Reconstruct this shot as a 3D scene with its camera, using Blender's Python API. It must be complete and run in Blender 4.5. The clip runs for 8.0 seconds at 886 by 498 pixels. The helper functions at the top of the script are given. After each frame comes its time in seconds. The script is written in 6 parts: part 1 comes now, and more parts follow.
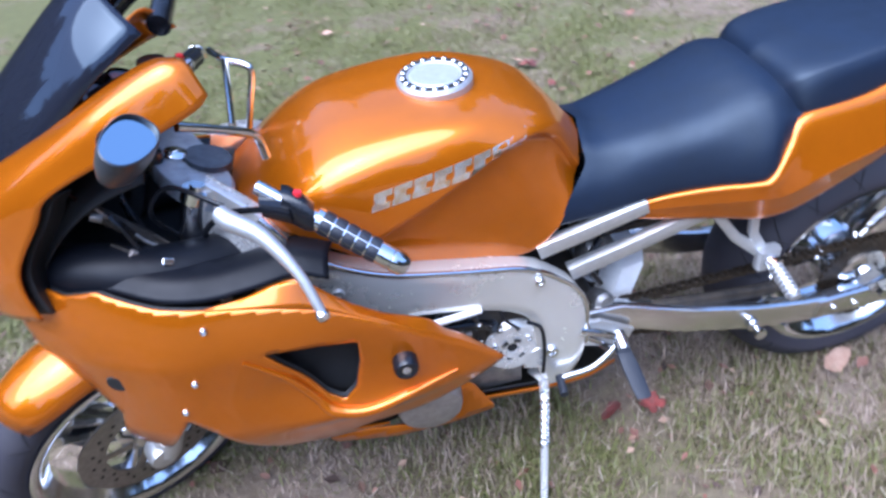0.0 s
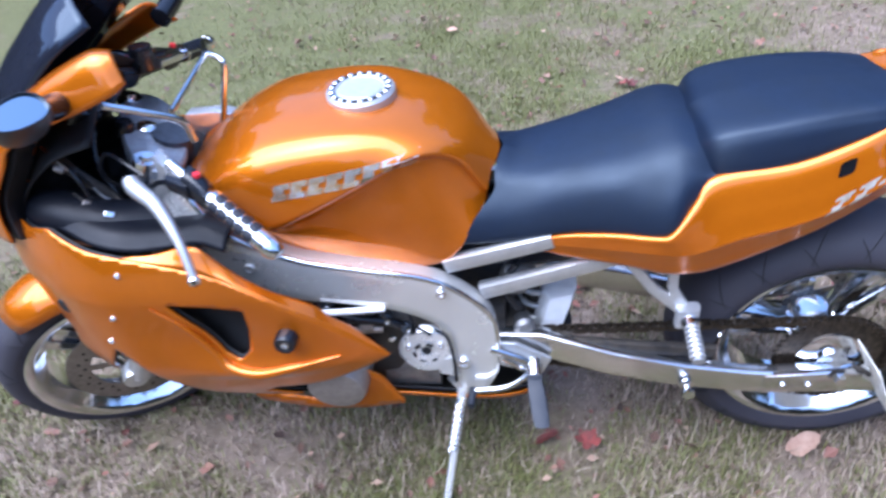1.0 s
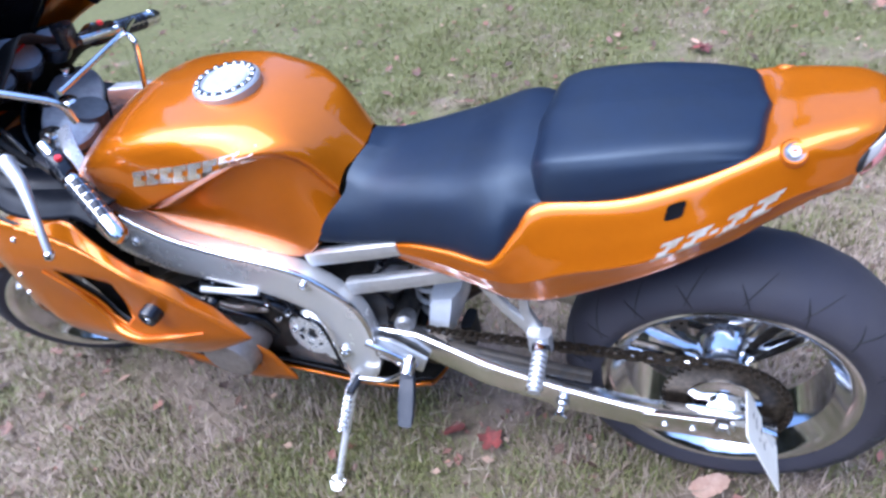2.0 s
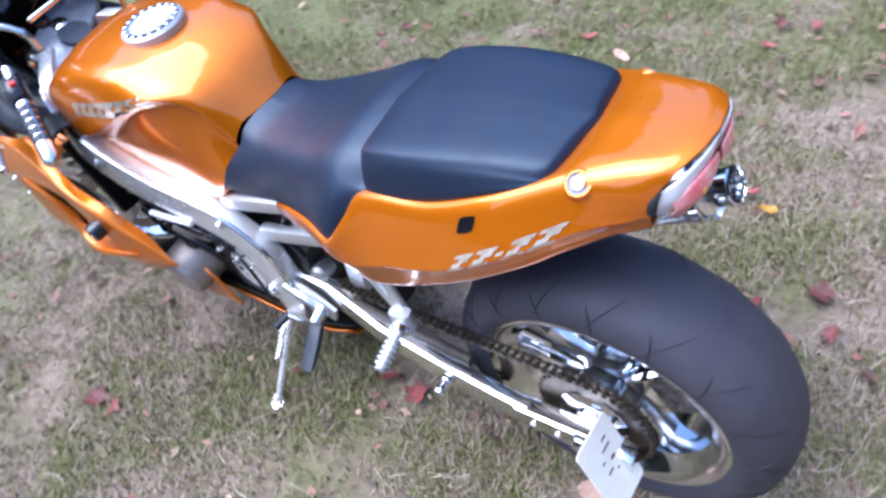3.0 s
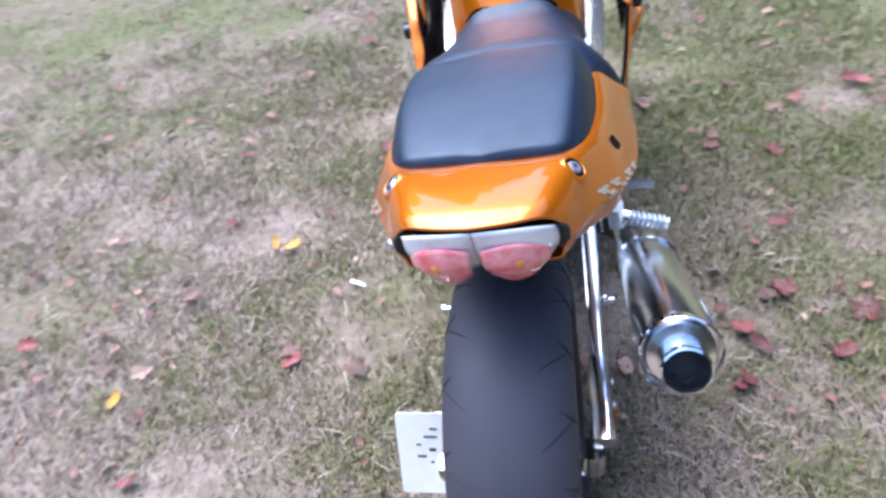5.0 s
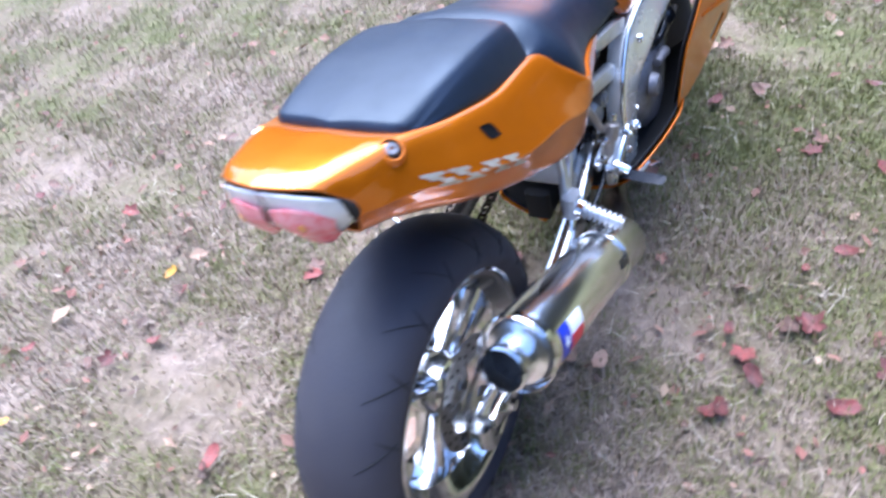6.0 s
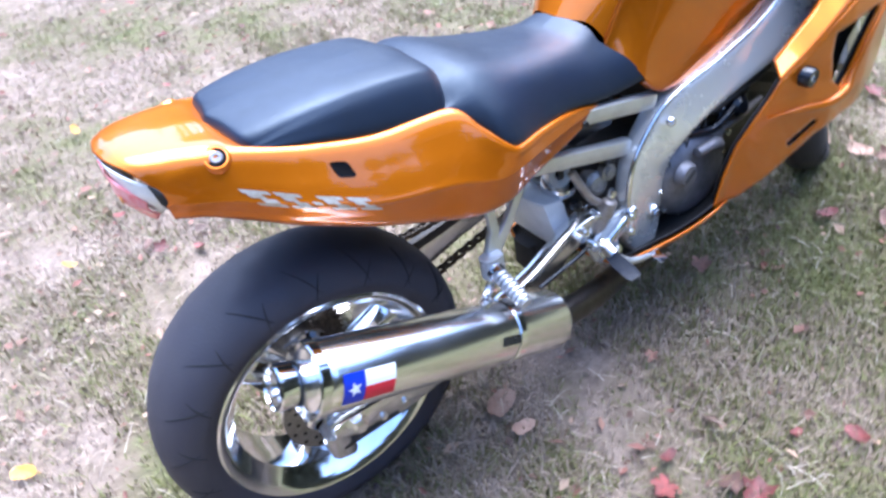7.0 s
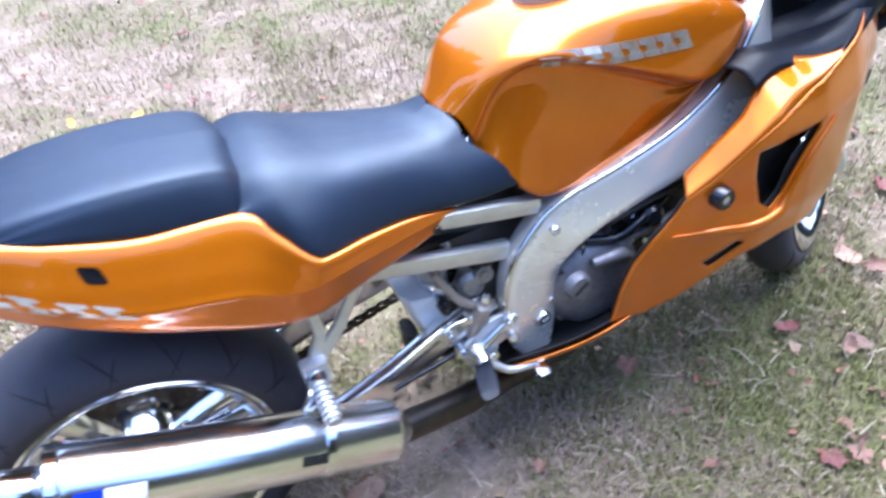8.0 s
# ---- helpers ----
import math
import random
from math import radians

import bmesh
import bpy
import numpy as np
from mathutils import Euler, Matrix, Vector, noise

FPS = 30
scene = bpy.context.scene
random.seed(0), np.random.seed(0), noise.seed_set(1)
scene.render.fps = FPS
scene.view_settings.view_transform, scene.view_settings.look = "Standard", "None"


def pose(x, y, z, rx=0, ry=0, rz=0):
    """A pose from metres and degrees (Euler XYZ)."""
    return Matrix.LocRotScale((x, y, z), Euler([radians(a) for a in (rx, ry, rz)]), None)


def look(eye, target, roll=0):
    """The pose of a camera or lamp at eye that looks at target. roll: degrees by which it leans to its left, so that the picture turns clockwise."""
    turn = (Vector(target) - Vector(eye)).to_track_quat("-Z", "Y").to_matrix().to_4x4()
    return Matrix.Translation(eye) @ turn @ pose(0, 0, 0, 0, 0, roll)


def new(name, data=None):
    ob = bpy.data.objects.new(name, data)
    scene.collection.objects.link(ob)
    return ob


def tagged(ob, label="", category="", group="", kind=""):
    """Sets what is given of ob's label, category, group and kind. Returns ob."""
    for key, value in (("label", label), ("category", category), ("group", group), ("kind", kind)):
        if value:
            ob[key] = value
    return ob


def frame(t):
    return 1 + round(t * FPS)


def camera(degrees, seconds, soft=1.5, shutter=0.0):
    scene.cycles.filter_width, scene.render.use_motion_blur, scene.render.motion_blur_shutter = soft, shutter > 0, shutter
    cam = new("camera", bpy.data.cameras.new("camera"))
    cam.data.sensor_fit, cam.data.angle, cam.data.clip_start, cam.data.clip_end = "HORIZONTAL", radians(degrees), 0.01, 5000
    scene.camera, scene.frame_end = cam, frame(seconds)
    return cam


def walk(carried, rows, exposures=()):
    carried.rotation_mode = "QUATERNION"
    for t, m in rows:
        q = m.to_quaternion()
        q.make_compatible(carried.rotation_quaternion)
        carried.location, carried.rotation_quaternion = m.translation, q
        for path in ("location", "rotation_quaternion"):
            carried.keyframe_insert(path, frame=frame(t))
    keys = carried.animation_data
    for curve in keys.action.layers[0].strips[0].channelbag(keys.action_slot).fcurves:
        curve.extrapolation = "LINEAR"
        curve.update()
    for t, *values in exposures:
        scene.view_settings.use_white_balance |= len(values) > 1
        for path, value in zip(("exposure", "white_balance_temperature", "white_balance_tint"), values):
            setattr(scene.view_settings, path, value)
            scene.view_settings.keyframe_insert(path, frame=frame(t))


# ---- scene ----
# ------------------------------------------------------------------ camera
cam = camera(67.9, 8.0, soft=2.7, shutter=0.4)
PATH = [
    (0, -0.3566, -1.0944, 1.3346, 52.920, 6.647, -11.744),
    (0.2, -0.2650, -1.1590, 1.3310, 54.431, 5.949, -4.976),
    (0.5, -0.0908, -1.2394, 1.3631, 54.715, 6.232, 2.382),
    (0.7, -0.0130, -1.2430, 1.3740, 54.693, 7.529, 3.011),
    (1, 0.0946, -1.1798, 1.3528, 54.377, 6.118, 5.236),
    (1.2, 0.1847, -1.1046, 1.3596, 52.790, 6.296, 6.687),
    (2.3, 0.7603, -0.9363, 1.3639, 50.863, 11.678, 24.054),
    (2.5, 0.8423, -0.8815, 1.3483, 50.301, 13.097, 26.656),
    (2.8, 0.9500, -0.7490, 1.3450, 46.428, 12.792, 29.710),
    (3, 1.0269, -0.6670, 1.3450, 45.657, 12.542, 34.846),
    (3.2, 1.0970, -0.6210, 1.3530, 46.045, 12.864, 41.949),
    (3.5, 1.2676, -0.5715, 1.3475, 48.199, 13.360, 56.786),
    (3.7, 1.3450, -0.5170, 1.3340, 48.319, 12.320, 63.360),
    (4, 1.4004, -0.4178, 1.3435, 49.742, 12.164, 67.653),
    (4.2, 1.3800, -0.3200, 1.3220, 51.340, 9.742, 70.460),
    (4.5, 1.3568, -0.1708, 1.3483, 50.208, 6.288, 76.795),
    (4.7, 1.3543, -0.0947, 1.3325, 48.525, 5.999, 84.882),
    (5.8, 1.3356, 0.4035, 1.3195, 47.942, 11.760, 114.187),
    (6, 1.2337, 0.4656, 1.3147, 44.978, 10.063, 116.352),
    (6.5, 1.0375, 0.6082, 1.2975, 43.835, 7.770, 126.770),
    (6.7, 0.9740, 0.6870, 1.2820, 45.253, 7.138, 131.973),
    (7, 0.8696, 0.8221, 1.3155, 47.011, 7.000, 143.160),
    (7.2, 0.8080, 0.8300, 1.3230, 47.063, 5.948, 145.854),
    (7.5, 0.6818, 0.8479, 1.2933, 49.342, 5.903, 149.154),
    (8, 0.4244, 0.8632, 1.3376, 47.559, 5.633, 152.502),
]
walk(cam, [(t, pose(x, y, z, a, b, c)) for t, x, y, z, a, b, c in PATH], exposures=[(0.0, 1.53, 5150, 14), (3.0, 1.70, 5220, 14), (4.7, 1.82, 5310, 13), (5.8, 2.12, 5230, 13), (8.0, 2.46, 5320, 13)])

# ------------------------------------------------------------------ sky and sun (thin overcast)
world = bpy.data.worlds.new("sky")
scene.world = world
world.use_nodes = True
wn, wl = world.node_tree.nodes, world.node_tree.links
sky = wn.new("ShaderNodeTexSky")
sky.sky_type = "NISHITA"
sky.sun_disc = False
sky.sun_elevation = radians(66)
sky.sun_rotation = radians(225)
sky.dust_density = 3.0
sky.air_density = 1.0
sky.ozone_density = 2.0
wl.new(sky.outputs[0], wn["Background"].inputs["Color"])
wn["Background"].inputs["Strength"].default_value = 0.15
sun = new("sun", bpy.data.lights.new("sun", "SUN"))
sun.data.energy = 2.0
sun.data.angle = radians(70)
sun.data.color = (1.0, 0.985, 0.965)
sun.matrix_world = look((-0.80, -0.80, 2.6), (0, 0, 0))


# ------------------------------------------------------------------ materials
def material(name, color, rough=0.5, metal=0.0, coat=0.0, vary=0.0, scale=20.0, bump=0.0, bump_scale=200.0, second=None, spec=0.5, rough_vary=0.0):
    """A surface with blotches at one scale and grain at another."""
    m = bpy.data.materials.new(name)
    m.use_nodes = True
    n, l = m.node_tree.nodes, m.node_tree.links
    b = n["Principled BSDF"]
    b.inputs["Base Color"].default_value = (*color, 1)
    b.inputs["Roughness"].default_value = rough
    b.inputs["Metallic"].default_value = metal
    b.inputs["Specular IOR Level"].default_value = spec
    b.inputs["Coat Weight"].default_value = coat
    b.inputs["Coat Roughness"].default_value = 0.05
    b.inputs["Coat IOR"].default_value = 1.8
    co = n.new("ShaderNodeTexCoord")
    if vary or rough_vary:
        t = n.new("ShaderNodeTexNoise")
        t.inputs["Scale"].default_value = scale
        t.inputs["Detail"].default_value = 6.0
        t.inputs["Roughness"].default_value = 0.65
        l.new(co.outputs["Object"], t.inputs["Vector"])
        if vary:
            mix = n.new("ShaderNodeMix")
            mix.data_type = "RGBA"
            ramp = n.new("ShaderNodeMapRange")
            ramp.inputs["From Min"].default_value, ramp.inputs["From Max"].default_value = 0.35, 0.7
            l.new(t.outputs["Fac"], ramp.inputs["Value"])
            l.new(ramp.outputs["Result"], mix.inputs["Factor"])
            dark = second or tuple(c * (1 - vary) for c in color)
            mix.inputs["A"].default_value, mix.inputs["B"].default_value = (*color, 1), (*dark, 1)
            l.new(mix.outputs["Result"], b.inputs["Base Color"])
        if rough_vary:
            rr = n.new("ShaderNodeMapRange")
            rr.inputs["From Min"].default_value, rr.inputs["From Max"].default_value = 0.3, 0.7
            rr.inputs["To Min"].default_value, rr.inputs["To Max"].default_value = rough, min(1.0, rough + rough_vary)
            l.new(t.outputs["Fac"], rr.inputs["Value"])
            l.new(rr.outputs["Result"], b.inputs["Roughness"])
    if bump:
        g = n.new("ShaderNodeTexNoise")
        g.inputs["Scale"].default_value = bump_scale
        g.inputs["Detail"].default_value = 3.0
        l.new(co.outputs["Object"], g.inputs["Vector"])
        bp = n.new("ShaderNodeBump")
        bp.inputs["Strength"].default_value = bump
        bp.inputs["Distance"].default_value = 0.002
        l.new(g.outputs["Fac"], bp.inputs["Height"])
        l.new(bp.outputs["Normal"], b.inputs["Normal"])
    return m


ORANGE = material("candy_orange_paint", (0.65, 0.165, 0.0003), 0.28, 0.66, 0.85, spec=0.1, vary=0.12, scale=6, bump=0.03, bump_scale=900, rough_vary=0.08)
VINYL = material("black_vinyl", (0.006, 0.011, 0.026), 0.38, spec=0.56, vary=0.3, scale=12, bump=0.25, bump_scale=700, rough_vary=0.15)
ORANGE.node_tree.nodes["Principled BSDF"].inputs["Coat IOR"].default_value = 1.55
# blue sky sheen on the seats is put into the gloss tint
VINYL.node_tree.nodes["Principled BSDF"].inputs["Specular Tint"].default_value = (0.72, 0.86, 1.0, 1.0)
RUBBER = material("tyre_rubber", (0.033, 0.031, 0.042), 0.56, vary=0.35, scale=18, bump=0.3, bump_scale=300, second=(0.043, 0.040, 0.048), rough_vary=0.2)
GRIPRUBBER = material("grip_rubber", (0.014, 0.017, 0.026), 0.5, bump=0.3, bump_scale=500)
CHROME = material("chrome", (0.82, 0.83, 0.85), 0.06, 1.0, vary=0.12, scale=30, rough_vary=0.12)
ALLOY = material("polished_aluminium", (0.72, 0.72, 0.71), 0.33, 0.8, vary=0.18, scale=25, rough_vary=0.15)
CAPMETAL = material("brushed_cap_alloy", (0.60, 0.61, 0.63), 0.45, 0.7, vary=0.15, scale=60)
SHELLGREY = material("grey_mirror_shell", (0.035, 0.042, 0.056), 0.35, vary=0.3, scale=30)
STEEL = material("polished_steel", (0.84, 0.84, 0.84), 0.2, 1.0, vary=0.04, scale=9, rough_vary=0.06)
CAST = material("cast_engine_alloy", (0.40, 0.39, 0.38), 0.42, 0.85, vary=0.45, scale=40, bump=0.3, bump_scale=400, rough_vary=0.2)
DULL = material("weathered_cover_alloy", (0.42, 0.37, 0.33), 0.45, 0.6, vary=0.3, scale=60, bump=0.2, bump_scale=500)
CLUTCHGREY = material("grey_clutch_alloy", (0.23, 0.225, 0.245), 0.48, 0.6, vary=0.35, scale=50, bump=0.2, bump_scale=400, rough_vary=0.15)
GREASE = material("greasy_black_metal", (0.03, 0.028, 0.026), 0.45, 0.3, vary=0.5, scale=45, second=(0.08, 0.065, 0.05), bump=0.4, bump_scale=250, rough_vary=0.25)
PLASTIC = material("black_plastic", (0.010, 0.011, 0.015), 0.18, vary=0.3, scale=25, rough_vary=0.12)
MATTBLACK = material("matt_black_plastic", (0.012, 0.012, 0.013), 0.7, vary=0.3, scale=25)
CHAINMETAL = material("oily_chain_steel", (0.11, 0.085, 0.06), 0.4, 0.8, vary=0.5, scale=120, second=(0.03, 0.025, 0.02))
WHITE = material("white_plastic", (0.93, 0.93, 0.93), 0.3, vary=0.12, scale=30)
# near-zero colour that stands for the shade in holes, recesses and gaps
HOLEBLACK = material("unlit_black", (0.004, 0.004, 0.005), 0.9, spec=0.1)
PLATE = material("worn_plate_paint", (0.90, 0.87, 0.78), 0.5, vary=0.2, scale=35, second=(0.84, 0.79, 0.68), bump=0.1)
INK = material("dark_plate_ink", (0.06, 0.05, 0.04), 0.6)
SILVERFOIL = material("silver_decal", (0.62, 0.58, 0.50), 0.3, 0.5, vary=0.3, scale=90, second=(0.42, 0.33, 0.22))
CHROMEDECAL = material("cracked_chrome_decal", (0.8, 0.78, 0.74), 0.22, 0.8, vary=0.5, scale=70, second=(0.6, 0.35, 0.12))
BLUEINK = material("blue_sticker", (0.01, 0.03, 0.42), 0.35)
REDINK = material("red_sticker", (0.62, 0.015, 0.04), 0.35)
WHITEINK = material("white_sticker", (0.75, 0.78, 0.82), 0.35)
REDSWITCH = material("red_switch_plastic", (0.6, 0.02, 0.03), 0.4)
SMOKE = material("smoked_screen", (0.014, 0.016, 0.024), 0.03, rough_vary=0.04, scale=8)
# blue of the reflected sky is put into the screen's gloss tint
SMOKE.node_tree.nodes["Principled BSDF"].inputs["Specular Tint"].default_value = (0.62, 0.80, 1.0, 1.0)
FRAMEALLOY = material("polished_frame_aluminium", (0.86, 0.84, 0.80), 0.24, 0.62, vary=0.05, scale=9, rough_vary=0.05)
MIRROR = material("mirror_glass", (0.46, 0.55, 0.62), 0.06, 1.0)
INNERBLACK = material("satin_inner_fairing", (0.006, 0.007, 0.011), 0.40, spec=0.25, vary=0.3, scale=25, rough_vary=0.12)
YOKEALLOY = material("scuffed_yoke_alloy", (0.36, 0.39, 0.44), 0.34, 0.55, vary=0.35, scale=45, bump=0.15, rough_vary=0.2)
DISC = material("brake_disc_steel", (0.34, 0.33, 0.32), 0.3, 1.0, vary=0.3, scale=60, rough_vary=0.15)
PIPE = material("heat_stained_pipe", (0.11, 0.10, 0.095), 0.25, 1.0, vary=0.4, scale=18, rough_vary=0.2)
BRIGHT = material("bright_chromed_cover", (0.90, 0.90, 0.89), 0.24, 0.6, vary=0.1, scale=50, rough_vary=0.1)
CANSTEEL = material("brushed_can_steel", (0.86, 0.86, 0.87), 0.17, 1.0, vary=0.05, scale=9, rough_vary=0.08)
DIAL = material("grey_dial_face", (0.40, 0.42, 0.47), 0.3, coat=1.0, vary=0.2, scale=40)


def lens_material(name, color, rough):
    m = material(name, color, rough, coat=0.6)
    b = m.node_tree.nodes["Principled BSDF"]
    b.inputs["Transmission Weight"].default_value = 0.35
    b.inputs["IOR"].default_value = 1.45
    return m


REDLENS = material("red_lamp_lens", (0.85, 0.13, 0.15), 0.2, coat=0.3, vary=0.35, scale=45, second=(0.92, 0.48, 0.46))
HEADLENS = material("headlamp_glass", (0.92, 0.93, 0.93), 0.12, coat=1.0, vary=0.25, scale=30)
ANODISED = material("dark_anodised_alloy", (0.10, 0.118, 0.15), 0.38, 0.6, vary=0.4, scale=40, bump=0.15, rough_vary=0.2)
AMBERLENS = lens_material("amber_lamp_lens", (0.85, 0.35, 0.08), 0.15)


def ground_color(n, l):
    """Straw and green patches of an autumn lawn, by place."""
    co = n.new("ShaderNodeNewGeometry")
    big = n.new("ShaderNodeTexNoise")
    big.inputs["Scale"].default_value, big.inputs["Detail"].default_value = 1.3, 5.0
    big.inputs["Roughness"].default_value = 0.62
    l.new(co.outputs["Position"], big.inputs["Vector"])
    fine = n.new("ShaderNodeTexNoise")
    fine.inputs["Scale"].default_value, fine.inputs["Detail"].default_value = 9.0, 6.0
    l.new(co.outputs["Position"], fine.inputs["Vector"])
    add = n.new("ShaderNodeMath")
    add.operation = "MULTIPLY_ADD"
    l.new(fine.outputs["Fac"], add.inputs[0])
    add.inputs[1].default_value = 0.45
    l.new(big.outputs["Fac"], add.inputs[2])
    xyz = n.new("ShaderNodeSeparateXYZ")
    l.new(co.outputs["Position"], xyz.inputs[0])
    total = add.outputs[0]
    # greener grass towards +y, with the deeper shade there mixed into the colour
    for axis, a, b, lo, hi in (("Y", 0.1, 1.9, 0.0, 0.20), ("Y", -2.4, -1.0, 0.05, 0.0), ("X", -1.9, 1.4, 0.09, -0.07)):
        bias = n.new("ShaderNodeMapRange")
        bias.inputs["From Min"].default_value, bias.inputs["From Max"].default_value = a, b
        bias.inputs["To Min"].default_value, bias.inputs["To Max"].default_value = lo, hi
        l.new(xyz.outputs[axis], bias.inputs["Value"])
        both = n.new("ShaderNodeMath")
        both.operation = "ADD"
        l.new(total, both.inputs[0])
        l.new(bias.outputs["Result"], both.inputs[1])
        total = both.outputs[0]
    return total, co


def ramp_node(n, stops):
    r = n.new("ShaderNodeValToRGB")
    e = r.color_ramp.elements
    while len(e) < len(stops):
        e.new(0.5)
    for k, (p, c) in enumerate(stops):
        e[k].position, e[k].color = p, (*c, 1)
    return r


SOIL = bpy.data.materials.new("thatch_and_soil")
SOIL.use_nodes = True
_n, _l = SOIL.node_tree.nodes, SOIL.node_tree.links
_f, _g = ground_color(_n, _l)
_r = ramp_node(_n, [(0.44, (0.250, 0.203, 0.160)), (0.60, (0.230, 0.178, 0.141)), (0.76, (0.162, 0.126, 0.086)), (0.95, (0.110, 0.112, 0.042))])
_l.new(_f, _r.inputs[0])
_t = _n.new("ShaderNodeTexNoise")
_t.inputs["Scale"].default_value, _t.inputs["Detail"].default_value = 34.0, 8.0
_t.inputs["Roughness"].default_value = 0.72
_l.new(_g.outputs["Position"], _t.inputs["Vector"])
_m = _n.new("ShaderNodeMix")
_m.data_type, _m.blend_type = "RGBA", "MULTIPLY"
_m.inputs["Factor"].default_value = 0.8
_r2 = ramp_node(_n, [(0.30, (0.42, 0.39, 0.37)), (0.5, (0.95, 0.92, 0.9)), (0.72, (1.32, 1.28, 1.24))])
_l.new(_t.outputs["Fac"], _r2.inputs[0])
_l.new(_r.outputs[0], _m.inputs["A"])
_l.new(_r2.outputs[0], _m.inputs["B"])
_l.new(_m.outputs["Result"], _n["Principled BSDF"].inputs["Base Color"])
_n["Principled BSDF"].inputs["Roughness"].default_value = 0.95
_b = _n.new("ShaderNodeBump")
_b.inputs["Strength"].default_value, _b.inputs["Distance"].default_value = 0.8, 0.01
_l.new(_t.outputs["Fac"], _b.inputs["Height"])
_l.new(_b.outputs["Normal"], _n["Principled BSDF"].inputs["Normal"])

WOODS = material("dark_foliage", (0.045, 0.06, 0.03), 0.7, vary=0.5, scale=2.0, second=(0.09, 0.06, 0.03))
YELLOW = material("yellow_plastic", (0.75, 0.52, 0.02), 0.4, vary=0.15, scale=30)

GRASS = bpy.data.materials.new("autumn_grass_blades")
GRASS.use_nodes = True
_n, _l = GRASS.node_tree.nodes, GRASS.node_tree.links
_f, _g = ground_color(_n, _l)
_a = _n.new("ShaderNodeMath")
_a.operation = "MULTIPLY_ADD"
_l.new(_g.outputs["Random Per Island"], _a.inputs[0])
_a.inputs[1].default_value = 0.36
_l.new(_f, _a.inputs[2])
_r = ramp_node(_n, [(0.50, (0.375, 0.308, 0.252)), (0.70, (0.345, 0.262, 0.205)), (0.88, (0.245, 0.188, 0.124)), (1.0, (0.148, 0.150, 0.046))])
_l.new(_a.outputs[0], _r.inputs[0])
_l.new(_r.outputs[0], _n["Principled BSDF"].inputs["Base Color"])
_n["Principled BSDF"].inputs["Roughness"].default_value = 0.6


LITTER = bpy.data.materials.new("leaf_crumbs")
LITTER.use_nodes = True
_n, _l = LITTER.node_tree.nodes, LITTER.node_tree.links
_g = _n.new("ShaderNodeNewGeometry")
_r = ramp_node(_n, [(0.0, (0.05, 0.03, 0.022)), (0.45, (0.13, 0.07, 0.045)), (0.7, (0.20, 0.075, 0.055)), (1.0, (0.34, 0.24, 0.16))])
_l.new(_g.outputs["Random Per Island"], _r.inputs[0])
_l.new(_r.outputs[0], _n["Principled BSDF"].inputs["Base Color"])
_n["Principled BSDF"].inputs["Roughness"].default_value = 0.75


STRAW = bpy.data.materials.new("dead_grass_straw")
STRAW.use_nodes = True
_n, _l = STRAW.node_tree.nodes, STRAW.node_tree.links
_g = _n.new("ShaderNodeNewGeometry")
_r = ramp_node(_n, [(0.0, (0.15, 0.115, 0.07)), (0.4, (0.25, 0.20, 0.14)), (0.8, (0.37, 0.305, 0.225)), (1.0, (0.48, 0.41, 0.32))])
_l.new(_g.outputs["Random Per Island"], _r.inputs[0])
_l.new(_r.outputs[0], _n["Principled BSDF"].inputs["Base Color"])
_n["Principled BSDF"].inputs["Roughness"].default_value = 0.6


def leaf_material(name, color, dark):
    """Blotched leaf, each one a little darker or lighter than the next."""
    m = material(name, color, 0.65, vary=0.5, scale=2.2, second=dark, bump=0.5, bump_scale=9)
    n, l = m.node_tree.nodes, m.node_tree.links
    b = n["Principled BSDF"]
    src = b.inputs["Base Color"].links[0].from_socket
    info = n.new("ShaderNodeObjectInfo")
    gain = n.new("ShaderNodeMapRange")
    gain.inputs["To Min"].default_value, gain.inputs["To Max"].default_value = 0.45, 1.25
    l.new(info.outputs["Random"], gain.inputs["Value"])
    hsv = n.new("ShaderNodeHueSaturation")
    l.new(gain.outputs["Result"], hsv.inputs["Value"])
    l.new(src, hsv.inputs["Color"])
    l.new(hsv.outputs["Color"], b.inputs["Base Color"])
    return m


LEAFRED = leaf_material("red_fallen_leaf", (0.25, 0.050, 0.042), (0.11, 0.040, 0.032))
LEAFBROWN = leaf_material("brown_fallen_leaf", (0.24, 0.115, 0.075), (0.10, 0.055, 0.042))
LEAFPALE = leaf_material("pale_fallen_leaf", (0.50, 0.33, 0.24), (0.38, 0.22, 0.15))
LEAFYELLOW = leaf_material("yellow_fallen_leaf", (0.62, 0.36, 0.05), (0.5, 0.22, 0.03))


# ------------------------------------------------------------------ mesh tools
def spline(points, k):
    """Catmull-Rom through points along axis 0, k steps a span."""
    p = np.asarray(points, float)
    p = np.concatenate([[2 * p[0] - p[1]], p, [2 * p[-1] - p[-2]]])
    out = []
    for i in range(1, len(p) - 2):
        for s in np.arange(k) / k:
            a, b, c, d = p[i - 1], p[i], p[i + 1], p[i + 2]
            out.append(0.5 * (2 * b + (c - a) * s + (2 * a - 5 * b + 4 * c - d) * s * s + (3 * b - a - 3 * c + d) * s ** 3))
    out.append(p[-2])
    return np.array(out)


def smooth_grid(ctrl, ku, kv):
    g = spline(np.asarray(ctrl, float), ku)
    return np.swapaxes(spline(np.swapaxes(g, 0, 1), kv), 0, 1)


